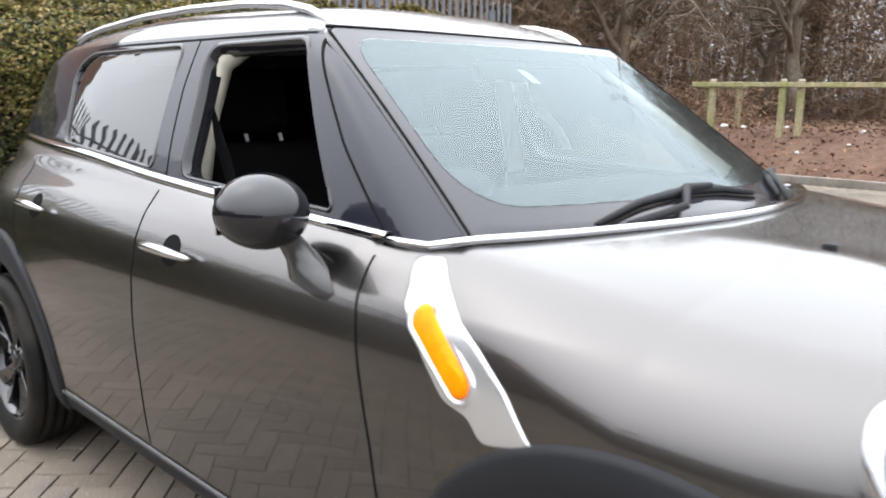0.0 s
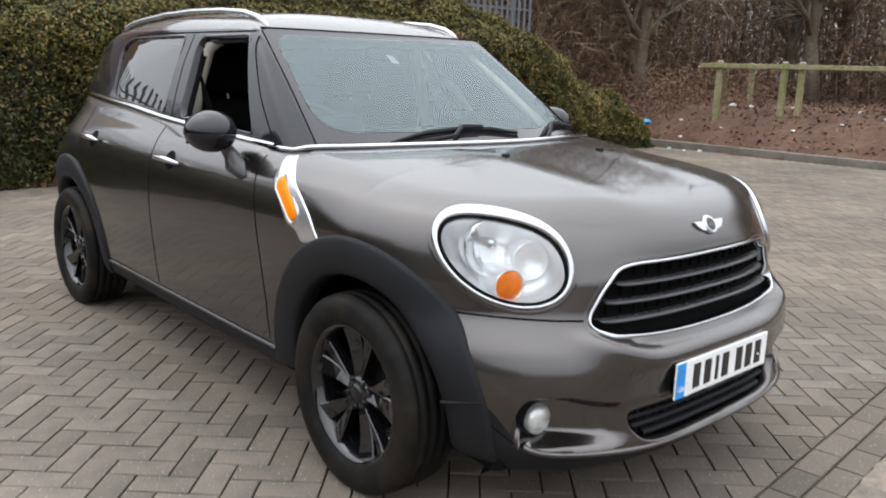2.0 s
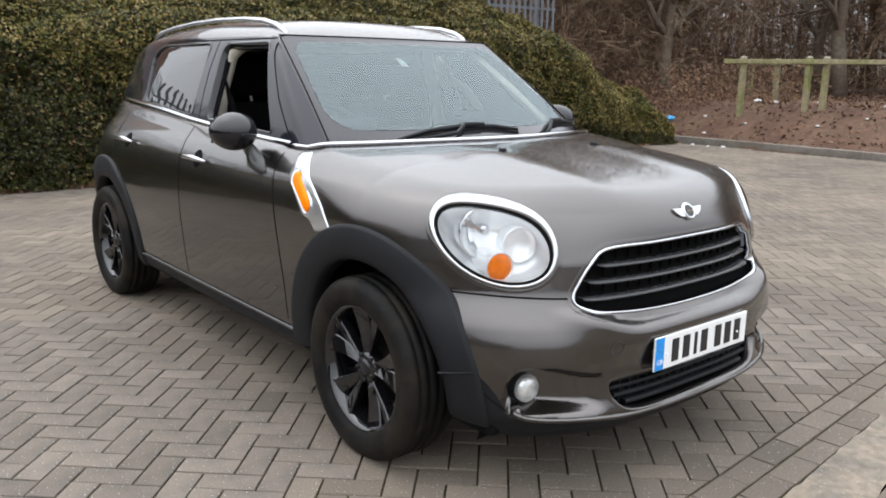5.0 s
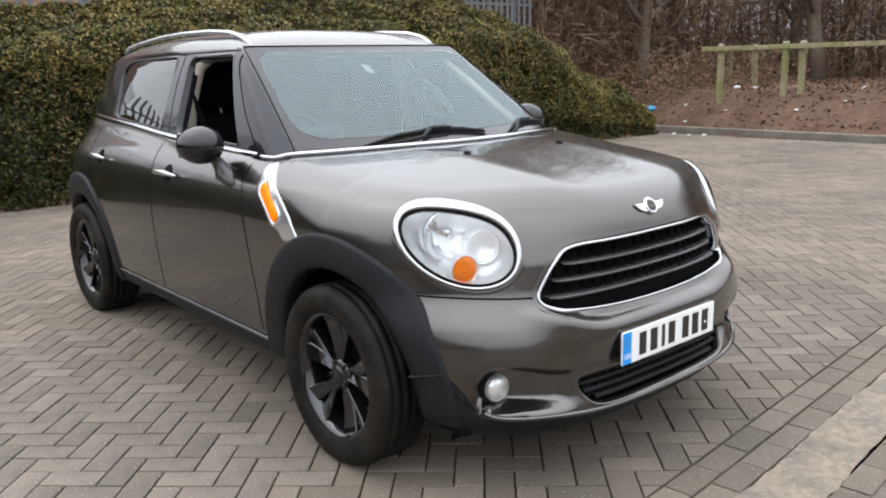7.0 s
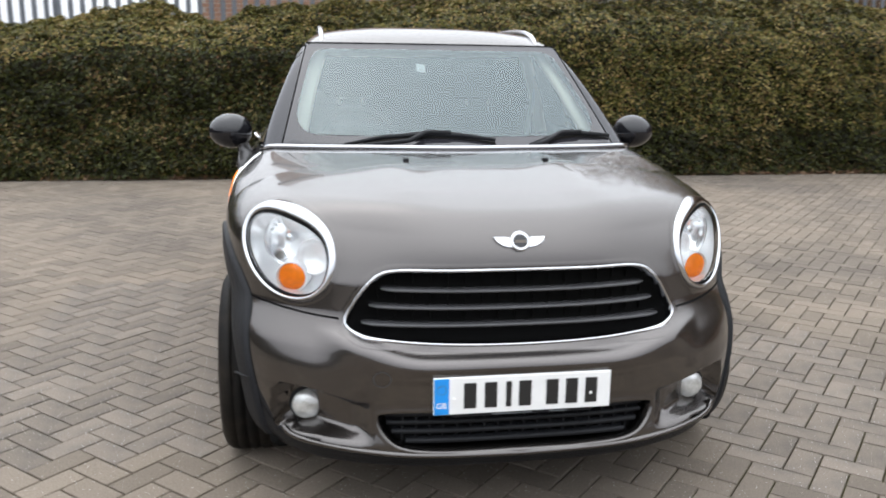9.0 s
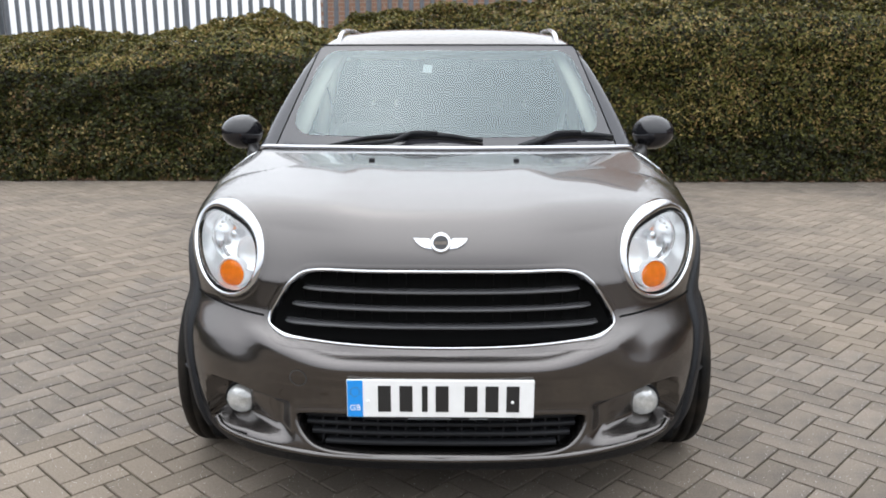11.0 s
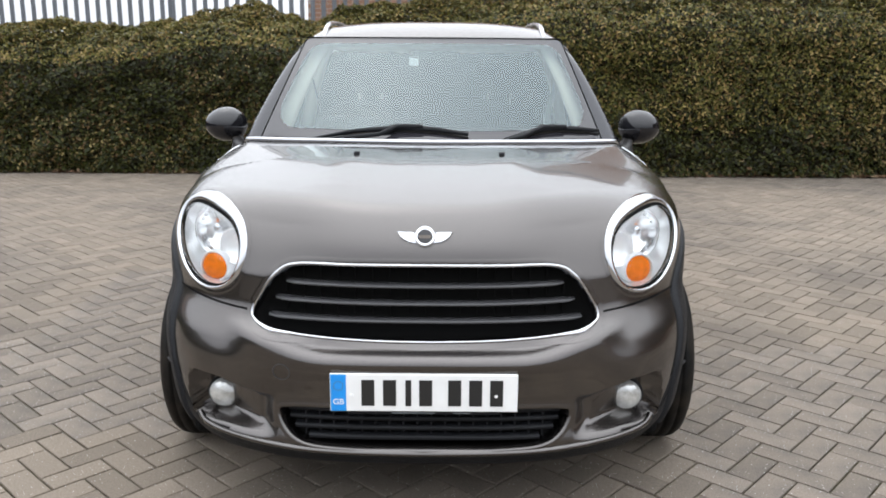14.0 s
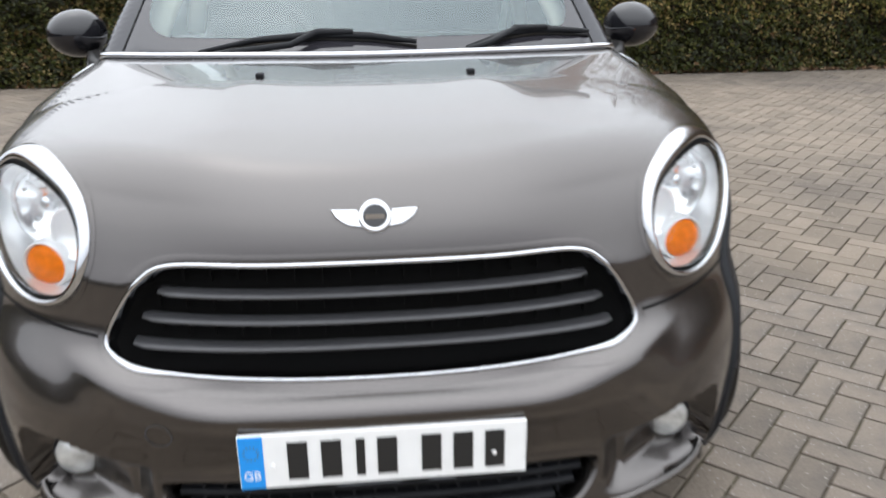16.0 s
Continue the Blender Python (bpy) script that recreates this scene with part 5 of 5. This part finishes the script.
for x, y, a in bricks:
    dz = min(max(rng.normal(0, 0.0009), -0.0016), 0.0016)
    tx, ty = np.clip(rng.normal(0, 0.004, 2), -0.009, 0.009)
    near = (-2.05 < x < -0.95 and -0.1 < y < 2.3) or (0.95 < x < 2.0 and -0.75 < y < 0.9)
    if near and len(single) < 300:
        single.append((x, y, a, dz, tx, ty))
        continue
    ca, sa = math.cos(a), math.sin(a)
    p = bv.copy()
    z = p[:, 2] + dz + p[:, 0] * tx + p[:, 1] * ty
    base = len(joined_v) * 12
    joined_v.append(np.stack([x + ca * p[:, 0] - sa * p[:, 1], y + sa * p[:, 0] + ca * p[:, 1], z], 1))
    joined_f += [tuple(base + k for k in f) for f in BRICK_F]
for x, y, a in cuts:
    # blocks sawn along the edge course
    ca, sa = math.cos(a), math.sin(a)
    poly = [Vector((x + ca * u - sa * w, y + sa * u + ca * w)) for u, w in ((-L / 2 + GAP, -W / 2 + GAP), (L / 2 - GAP, -W / 2 + GAP), (L / 2 - GAP, W / 2 - GAP), (-L / 2 + GAP, W / 2 - GAP))]
    out = []
    for p, q in zip(poly, poly[1:] + poly[:1]):
        dp, dq = (p - EDGE_P).dot(ev) - 0.005, (q - EDGE_P).dot(ev) - 0.005
        if dp > 0:
            out.append(p)
        if dp * dq < 0:
            out.append(p + (q - p) * (dp / (dp - dq)))
    if len(out) < 3:
        continue
    n, base = len(out), sum(len(b) for b in joined_v)
    joined_v.append(np.array([(p.x, p.y, -0.02) for p in out] + [(p.x, p.y, 0.0) for p in out]))
    joined_f += [tuple(base + n + k for k in range(n))] + [(base + k, base + (k + 1) % n, base + n + (k + 1) % n, base + n + k) for k in range(n)]
tagged(mesh_ob("bricks", np.concatenate(joined_v), joined_f, BRICKS, bed), kind="stuff")
for x, y, a, dz, tx, ty in single:
    ob = new("brick", near_me)
    ob.parent = bed
    ob.matrix_basis = Matrix.Translation((x, y, dz)) @ Euler((ty, -tx, a)).to_matrix().to_4x4()

KX = curve((-30, 10.3), (-3, 10.75), (3, 11.0), (8, 11.15), (20, 11.3))
kerb_y = np.arange(-12, 8.6, 0.92)
kerb = None
for k, y in enumerate(kerb_y):
    bm = box_bm((0.13, 0.912, 0.17), (float(KX(y + 0.46)) + 0.065, y + 0.46, 0.035), 0.014, 2)
    if kerb is None:
        kerb = tagged(part("kerb", bm, KERB), "weathered concrete kerb along the soil bank", "kerb", "", "structure")
    else:
        part("kerb_stone", bm, KERB, kerb)


def bank_height(x, y):
    d = x - float(KX(y)) - 0.12
    t = min(max(d / 1.7, 0), 1)
    h = 0.10 + 0.62 * t * t * (3 - 2 * t) + 0.018 * max(d - 1.7, 0)
    return h + 0.05 * t * noise.noise((x * 0.9, y * 0.9, 1)) + 0.03 * t * noise.noise((x * 3, y * 3, 4))


quad_sheet("soil_bank", 10.5, 42, -14, 40, -0.0, SOIL, "brown soil bank strewn with leaf litter", 90, 150, lambda x, y: bank_height(x, y) if x > float(KX(y)) + 0.10 else -0.15)
quad_sheet("hedge_bed", -16, 11.0, 7.0, 14.5, 0.012, SOIL, "dark soil under the hedge")


def scatter(name, count, make, mat, label="", parent=None, category="", kind="stuff"):
    vs, fs, base = [], [], 0
    for k in range(count):
        got = make(k)
        if got is None:
            continue
        v, f = got
        vs.append(v)
        fs += [tuple(base + i for i in q) for q in f]
        base += len(v)
    ob = mesh_ob(name, np.concatenate(vs), fs, mat, parent)
    return tagged(ob, label, category, "", kind)


def leaf_quad(c, n, size, rng, narrow=0.5):
    """A small folded leaf at c, facing about n."""
    n = n + rng.normal(0, 0.55, 3)
    n /= np.linalg.norm(n)
    u = np.cross(n, rng.normal(0, 1, 3))
    u /= np.linalg.norm(u) + 1e-9
    w = np.cross(n, u)
    return np.array((c - u * size, c + w * size * narrow + n * size * 0.15, c + u * size, c - w * size * narrow + n * size * 0.15))


def litter(k):
    x, y = rng.uniform(10.9, 20), rng.uniform(-8, 14)
    if rng.random() < 0.22:
        x, y = rng.uniform(-8, 11.0), 6.98 + abs(rng.normal(0, 0.1))
        z = 0.02
    elif x < float(KX(y)) + 0.14:
        return None
    else:
        z = bank_height(x, y) + 0.012
    return leaf_quad(np.array((x, y, z)), np.array((0, 0, 1.0)), rng.uniform(0.02, 0.06), rng), [(0, 1, 2), (0, 2, 3)]


scatter("leaf_litter", 20000, litter, LITTER, "brown fallen leaves on the soil bank", None, "leaf litter")

# ---- clipped hedge ----
HX0, HX1 = -15.5, 10.75
TOP = curve((-15.5, 1.55), (-6.0, 1.56), (-4.9, 1.53), (-3.9, 1.54), (-3.0, 1.74), (-2.4, 1.82), (-2.05, 1.74), (-1.6, 1.64), (-1.2, 1.80), (0.5, 1.92), (3.5, 2.06), (6.5, 2.12), (7.6, 1.95), (8.6, 1.42), (9.4, 1.05), (10.3, 0.72), (10.75, 0.25))
DEEP = curve((-15.5, 1.5), (6.0, 1.6), (9.0, 1.2), (10.75, 0.5))
HEDGE_Y = 6.98


def hedge_point(x, s):
    """Round the hedge's section: s from 0 (front foot) over the top to 1 (back foot)."""
    h, d = float(TOP(x)), float(DEEP(x))
    if s < 0.55:
        t = s / 0.55
        y, z = HEDGE_Y + 0.10 * t + 0.30 * max(t - 0.80, 0) / 0.2 * max(t - 0.80, 0) / 0.2, h * t * 0.96
        n = np.array((0, -1, 0.15 + max(t - 0.8, 0) * 4))
    elif s < 0.9:
        t = (s - 0.55) / 0.35
        y, z = HEDGE_Y + 0.40 + (d - 0.5) * t, h * (0.96 + 0.16 * math.sin(t * math.pi * 0.7))
        n = np.array((0, -0.3 + 0.5 * t, 1.0))
    else:
        t = (s - 0.9) / 0.1
        y, z = HEDGE_Y + d, h * (1 - t)
        n = np.array((0, 1.0, 0))
    return np.array((x, y, z)), n / np.linalg.norm(n)


def hedge_bump(p):
    return 0.16 * noise.noise((p[0] * 0.9, p[2] * 1.3, p[1])) + 0.10 * noise.noise((p[0] * 3.1, p[2] * 3.1, p[1] * 3)) + 0.05 * noise.noise((p[0] * 8, p[2] * 8, p[1] * 8))


hedge = new("hedge")
tagged(hedge, "long clipped evergreen hedge with green and russet leaves", "hedge")
hv, hf, HN = [], [], 160
for i, x in enumerate(np.linspace(HX0, HX1, HN)):
    for j in range(24):
        p, n = hedge_point(x, j / 23)
        p = p + n * (hedge_bump(p) - 0.14)
        hv.append((p[0], max(p[1], HEDGE_Y + 0.05), max(p[2], 0.0)))
    if i:
        hf += [((i - 1) * 24 + j, i * 24 + j, i * 24 + j + 1, (i - 1) * 24 + j + 1) for j in range(23)]
# dark sheet behind the leaves, painted as the shade in their gaps
mesh_ob("hedge_core", hv, hf, HEDGE_CORE, hedge, "dark inner sheet standing for the shade between the leaves", True)


def hedge_leaf(k):
    x = rng.uniform(HX0, HX1) if rng.random() < 0.25 else rng.uniform(-7.5, HX1)
    s = rng.random() ** 1.1 * 0.60 if k % 4 else 0.53 + 0.35 * rng.random()
    p, n = hedge_point(x, s)
    p = p + n * (hedge_bump(p) - rng.exponential(0.07) + 0.02)
    if p[2] < 0.02:
        return None
    up = n + np.array((0, -0.1, 0.5))
    return leaf_quad(p, up / np.linalg.norm(up), rng.uniform(0.015, 0.034), rng, 0.55), [(0, 1, 2), (0, 2, 3)]


# pale leaves put light on the top and down the right-hand face
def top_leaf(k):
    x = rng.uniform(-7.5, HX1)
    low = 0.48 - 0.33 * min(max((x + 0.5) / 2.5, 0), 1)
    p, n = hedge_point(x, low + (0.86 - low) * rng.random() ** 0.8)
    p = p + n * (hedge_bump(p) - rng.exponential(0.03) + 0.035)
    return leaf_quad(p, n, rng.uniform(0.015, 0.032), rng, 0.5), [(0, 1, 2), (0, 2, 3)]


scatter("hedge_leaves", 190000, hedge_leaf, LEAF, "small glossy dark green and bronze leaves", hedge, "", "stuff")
scatter("lit_top_leaves", 82000, top_leaf, TOP_LEAF, "paler olive leaves on top, lightened for the light that falls there", hedge, "", "stuff")


# ---- palisade fences ----
def pale_mesh(h):
    w, d = 0.033, 0.012
    prof = [(-w, d), (-w * 0.45, 0.0), (w * 0.45, 0.0), (w, d)]
    v = [(x, y, z) for z in (0.0, h - 0.09) for x, y in prof] + [(-w * 0.12, d * 0.4, h), (w * 0.12, d * 0.4, h)]
    f = [(k, k + 1, 5 + k, 4 + k) for k in range(3)] + [(4, 5, 8), (5, 6, 9, 8), (6, 7, 9)]
    v += [(x, y + 0.004, z) for x, y, z in v]
    f += [tuple(10 + i for i in reversed(q)) for q in f]
    me = bpy.data.meshes.new("pale")
    me.from_pydata(v, [], f)
    me.materials.append(GALV)
    return me


PALE = pale_mesh(2.95)


def palisade(length, label):
    fence = new("palisade_fence")
    tagged(fence, label, "fence")
    x = 0.0
    while x < length:
        ob = new("pale", PALE)
        ob.parent = fence
        ob.matrix_basis = Matrix.Translation((x, 0, 0.05))
        x += 0.158
    for z in (0.45, 2.5):
        part("rail", box_bm((length, 0.045, 0.045), (length / 2, 0.04, z)), GALV, fence)
    for k in range(int(length / 2.75) + 1):
        part("post", box_bm((0.06, 0.10, 2.8), (k * 2.75, 0.11, 1.4), 0.004), GALV, fence)
    return fence


fence = palisade(25.2, "grey galvanised steel palisade fence behind the hedge")
fence.matrix_basis = pose(-15.0, 9.6, 0)


# ---- brick pier and buildings ----
def brick_wall(name, length, height, thick, m, label, category, every=1):
    wall = part(name, box_bm((length, thick - 0.012, height), (length / 2, 0, height / 2)), MORTAR)
    wall.matrix_basis = m
    tagged(wall, label, category)
    me = bpy.data.meshes.new("wall_brick")
    bm = box_bm((0.215, thick, 0.065), (0, 0, 0), 0.003, 1)
    bm.to_mesh(me)
    bm.free()
    me.materials.append(HOUSE_BRICK)
    rows = int(height / 0.075)
    vs, fs, base = [], [], 0
    cv = np.array([q.co for q in me.vertices])
    cf = [tuple(p.vertices) for p in me.polygons]
    for r in range(rows):
        x = 0.11 + (0.1125 if r % 2 else 0)
        while x < length - 0.05:
            vs.append(cv + np.array((x, 0, r * 0.075 + 0.0375)))
            fs += [tuple(base + i for i in q) for q in cf]
            base += len(cv)
            x += 0.225
    tagged(mesh_ob("bricks", np.concatenate(vs), fs, HOUSE_BRICK, wall), kind="stuff")
    return wall


house = brick_wall("brick_building", 7.0, 5.6, 0.3, pose(-2.35, 12.2, 0), "red-brown brick building wall behind the fence", "building")
part("roof", box_bm((7.6, 4.0, 0.16), (3.5, 1.6, 6.25), 0.02, 1, Euler((radians(24), 0, 0)).to_matrix()), ROOF_TILE, house)
yard = brick_wall("brick_outbuilding", 6.0, 3.0, 0.3, pose(-13.0, 4.0, 0, 0, 0, 90), "red-brown brick outbuilding with dark roof across the yard", "building")
part("roof", box_bm((6.6, 2.6, 0.16), (3.0, 1.0, 3.25), 0.02, 1, Euler((radians(18), 0, 0)).to_matrix()), ROOF_TILE, yard)

# low hedge at the yard fence
hedge2 = new("low_hedge")
tagged(hedge2, "dark evergreen hedge along the far side of the yard", "hedge")
# the same shade-coloured core fills this hedge
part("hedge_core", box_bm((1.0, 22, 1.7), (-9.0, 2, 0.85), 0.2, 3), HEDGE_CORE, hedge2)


def low_leaf(k):
    y = rng.uniform(-9, 13)
    t = rng.random()
    p = np.array((-8.45 - 0.05 * t, y, 1.75 * t)) if t < 0.999 else np.array((-8.6, y, 1.25))
    p = p + np.array((0.08 * noise.noise((y * 2, p[2] * 3, 0)), 0, 0))
    return leaf_quad(p, np.array((1.0, 0, 0.4)), rng.uniform(0.03, 0.06), rng, 0.55), [(0, 1, 2), (0, 2, 3)]


scatter("hedge_leaves", 9000, low_leaf, LEAF, "", hedge2, "", "stuff")


# ---- timber rail on the bank ----
def timber_rail():
    posts = [(12.30, 6.62), (12.55, 5.45), (12.66, 5.18), (13.2, 2.9), (13.6, 0.7), (14.6, 7.2), (15.6, 8.4)]
    base = new("timber_rail")
    tagged(base, "mossy timber post-and-rail barrier on the soil bank", "barrier")
    for x, y in posts:
        z = bank_height(x, y) - 0.1
        part("post", box_bm((0.10, 0.10, 1.60 - z), (x, y, (1.60 + z) / 2), 0.012, 2), MOSSY, base)
        part("post_cap", box_bm((0.085, 0.085, 0.03), (x, y, 1.61), 0.012, 2), PALE_TIMBER, base, "pale worn post end")
    for a, b in (((12.22, 6.95), (12.66, 5.1)), ((12.66, 5.1), (13.2, 2.9)), ((13.2, 2.9), (13.7, 0.4)), ((14.5, 7.0), (15.7, 8.6))):
        d = Vector((b[0] - a[0], b[1] - a[1], 0))
        part("rail", box_bm((d.length, 0.09, 0.085), ((a[0] + b[0]) / 2 - 0.06, (a[1] + b[1]) / 2, 1.53), 0.012, 2, Euler((0, 0, math.atan2(d.y, d.x))).to_matrix()), MOSSY, base)


timber_rail()


# ---- winter trees ----
def limb(base, way, length, r, depth, vs, fs, rng):
    pts, rad = [base], [r]
    p, d = Vector(base), Vector(way).normalized()
    n = 5 if depth > 1 else 4
    for k in range(n):
        d = (d + Vector(rng.normal(0, 0.16 if depth > 2 else 0.24, 3)) + Vector((0, 0, 0.06))).normalized()
        p = p + d * (length / n)
        pts.append(p.copy())
        rad.append(r * (1 - 0.75 * (k + 1) / n))
    v, f = tube(pts, rad, 7 if depth > 2 else (5 if depth > 1 else 3), cap=False)
    b = len(vs)
    vs += [tuple(q) for q in v]
    fs += [tuple(b + i for i in q) for q in f]
    if depth > 0:
        for _ in range(int(rng.integers(4, 7)) if depth > 1 else 5):
            k = int(rng.integers(1, n + 1))
            side = (Vector(rng.normal(0, 1, 3)) + Vector((0, 0, 0.25))).normalized()
            limb(pts[k], (d * 0.55 + side * 0.8), length * rng.uniform(0.45, 0.75), rad[k] * 0.75 + 0.002, depth - 1, vs, fs, rng)


def tree(x, y, h, r, seed, depth=4, lean=(0, 0)):
    rg = np.random.default_rng(seed)
    z = bank_height(x, y) - 0.05 if x > 11 else 0.0
    t = new("bare_tree")
    tagged(t, "leafless winter tree with spreading grey-brown branches", "tree", "winter trees")
    pts = [Vector((x, y, z))]
    for k in range(4):
        pts.append(pts[-1] + Vector((lean[0] + rg.normal(0, 0.05), lean[1] + rg.normal(0, 0.05), h * 0.11)))
    v, f = tube(pts, [r * 1.25, r, r * 0.92, r * 0.86, r * 0.8], 10)
    mesh_ob("trunk", v, f, BARK, t, "", True)
    vs, fs = [], []
    for k in range(6):
        a = 2 * math.pi * k / 6 + rg.uniform(-0.4, 0.4)
        start = pts[2 + (k % 3)]
        limb(start, (math.cos(a), math.sin(a), rg.uniform(0.5, 1.5)), h * rg.uniform(0.38, 0.55), r * rg.uniform(0.40, 0.6), depth - 1, vs, fs, rg)
    limb(pts[-1], (0, 0, 1), h * 0.5, r * 0.75, depth - 1, vs, fs, rg)
    mesh_ob("crown", vs, fs, BARK, t, "", True)


for k, (x, y, h, r) in enumerate(((14.0, 9.6, 6.5, 0.14), (17.5, 7.2, 7.0, 0.17), (19.0, 8.6, 6.5, 0.15), (16.5, 11.5, 6.0, 0.12), (21.5, 5.0, 7.5, 0.18), (20.5, 13.5, 7.5, 0.16), (18.5, 2.2, 6.5, 0.15), (24.0, 9.5, 8.0, 0.18), (12.0, 12.0, 6.0, 0.12), (23.0, 0.0, 8.0, 0.18))):
    tree(x, y, h, r, 20 + k)


def pole_stem(k):
    a = rng.random()
    x, y = rng.uniform(9.5, 30), rng.uniform(10.5, 24)
    if rng.random() < 0.5:
        x, y = rng.uniform(19, 34), rng.uniform(-6, 22)
    z = bank_height(x, y) if x > 11 else 0
    h, r = rng.uniform(3.5, 7), rng.uniform(0.012, 0.045)
    p = np.array((x, y, z))
    q = p + np.array((*rng.normal(0, 0.25, 2), h))
    v, f = tube([p, (p + q) / 2 + rng.normal(0, 0.06, 3), q], [r, r * 0.8, r * 0.4], 4, cap=False)
    return np.array([tuple(i) for i in v]), f


scatter("sapling_stems", 520, pole_stem, TWIG, "thin upright leafless sapling stems", None, "saplings")


def twig(k):
    x, y = rng.uniform(13.5, 32), rng.uniform(-6, 24)
    if x < 18 and y < 8.8:
        x += 6
    if rng.random() < 0.25:
        x, y = rng.uniform(9.5, 16), rng.uniform(9.8, 22)
    z0 = (bank_height(x, y) if x > 11 else 0.0)
    z = z0 + rng.random() ** 1.1 * 7.5
    l = rng.uniform(0.25, 0.9)
    d = rng.normal(0, 1, 3) + np.array((0, 0, 0.6))
    d /= np.linalg.norm(d)
    a = np.array((x, y, z))
    w = np.cross(d, rng.normal(0, 1, 3))
    w *= rng.uniform(0.005, 0.017) / np.linalg.norm(w)
    m = a + d * l * 0.5 + rng.normal(0, 0.05, 3)
    return np.array((a - w, a + w, m + w * 0.7, m - w * 0.7, a + d * l)), [(0, 1, 2, 3), (3, 2, 4)]


scatter("brushwood", 160000, twig, TWIG, "dense tangle of brown winter twigs", None, "brushwood")


def far_twig(k):
    x, y = rng.uniform(26, 44), rng.uniform(-12, 38)
    if rng.random() < 0.35:
        x, y = rng.uniform(8, 30), rng.uniform(22, 38)
    a = np.array((x, y, 0.3 + rng.random() * 9.5))
    d = rng.normal(0, 1, 3) + np.array((0, 0, 0.8))
    d *= rng.uniform(0.6, 1.6) / np.linalg.norm(d)
    w = np.cross(d, rng.normal(0, 1, 3))
    w *= rng.uniform(0.014, 0.036) / np.linalg.norm(w)
    return np.array((a - w, a + w, a + d * 0.5 + w * 0.7, a + d * 0.5 - w * 0.7, a + d)), [(0, 1, 2, 3), (3, 2, 4)]


scatter("far_woods", 38000, far_twig, TWIG, "hazy brown leafless woods in the distance", None, "woods")


def bramble(k):
    c = (rng.uniform(9.8, 12.8), rng.uniform(7.6, 10.0)) if rng.random() < 0.6 else (rng.uniform(13, 16), rng.uniform(6.6, 9.5))
    x, y = c
    z0 = (bank_height(x, y) if x > 11.3 else 0.02)
    z = z0 + rng.random() ** 1.6 * 0.75
    return leaf_quad(np.array((x, y, z)), np.array((-0.4, -0.6, 0.6)), rng.uniform(0.015, 0.04), rng), [(0, 1, 2), (0, 2, 3)]


scatter("dead_undergrowth", 9000, bramble, LITTER, "russet dead undergrowth at the end of the hedge", None, "undergrowth")


# ---- scattered rubbish ----
def rubbish(x, y, size, mat, label):
    z = bank_height(x, y) if x > float(KX(y)) + 0.12 else 0.0
    bm = bmesh.new()
    bmesh.ops.create_icosphere(bm, subdivisions=2, radius=size)
    for q in bm.verts:
        q.co *= 1 + 0.5 * noise.noise(q.co * (2.2 / size) + Vector((x, y, 0)))
        q.co.z *= 0.55
        q.co += Vector((x, y, z + size * 0.35))
    tagged(part("crumpled_rubbish", bm, mat), label, "rubbish", "rubbish on the bank")


for x, y, sz in ((10.6, 7.0, 0.10), (10.8, 6.6, 0.06), (10.75, 6.25, 0.05), (10.85, 6.0, 0.07), (11.6, 6.9, 0.06), (12.0, 6.3, 0.05), (12.0, 4.9, 0.06), (13.4, 6.9, 0.13), (13.6, 6.6, 0.09), (12.3, 4.2, 0.05), (13.3, 4.3, 0.10), (12.6, 3.6, 0.06), (12.0, 3.3, 0.05), (14.2, 6.0, 0.08), (12.2, 7.3, 0.06)):
    rubbish(x, y, sz * 0.65, RUBBISH_WHITE, "crumpled white paper or plastic litter")
rubbish(12.0, 8.0, 0.11, RUBBISH_BLUE, "crumpled blue plastic litter on the bank")
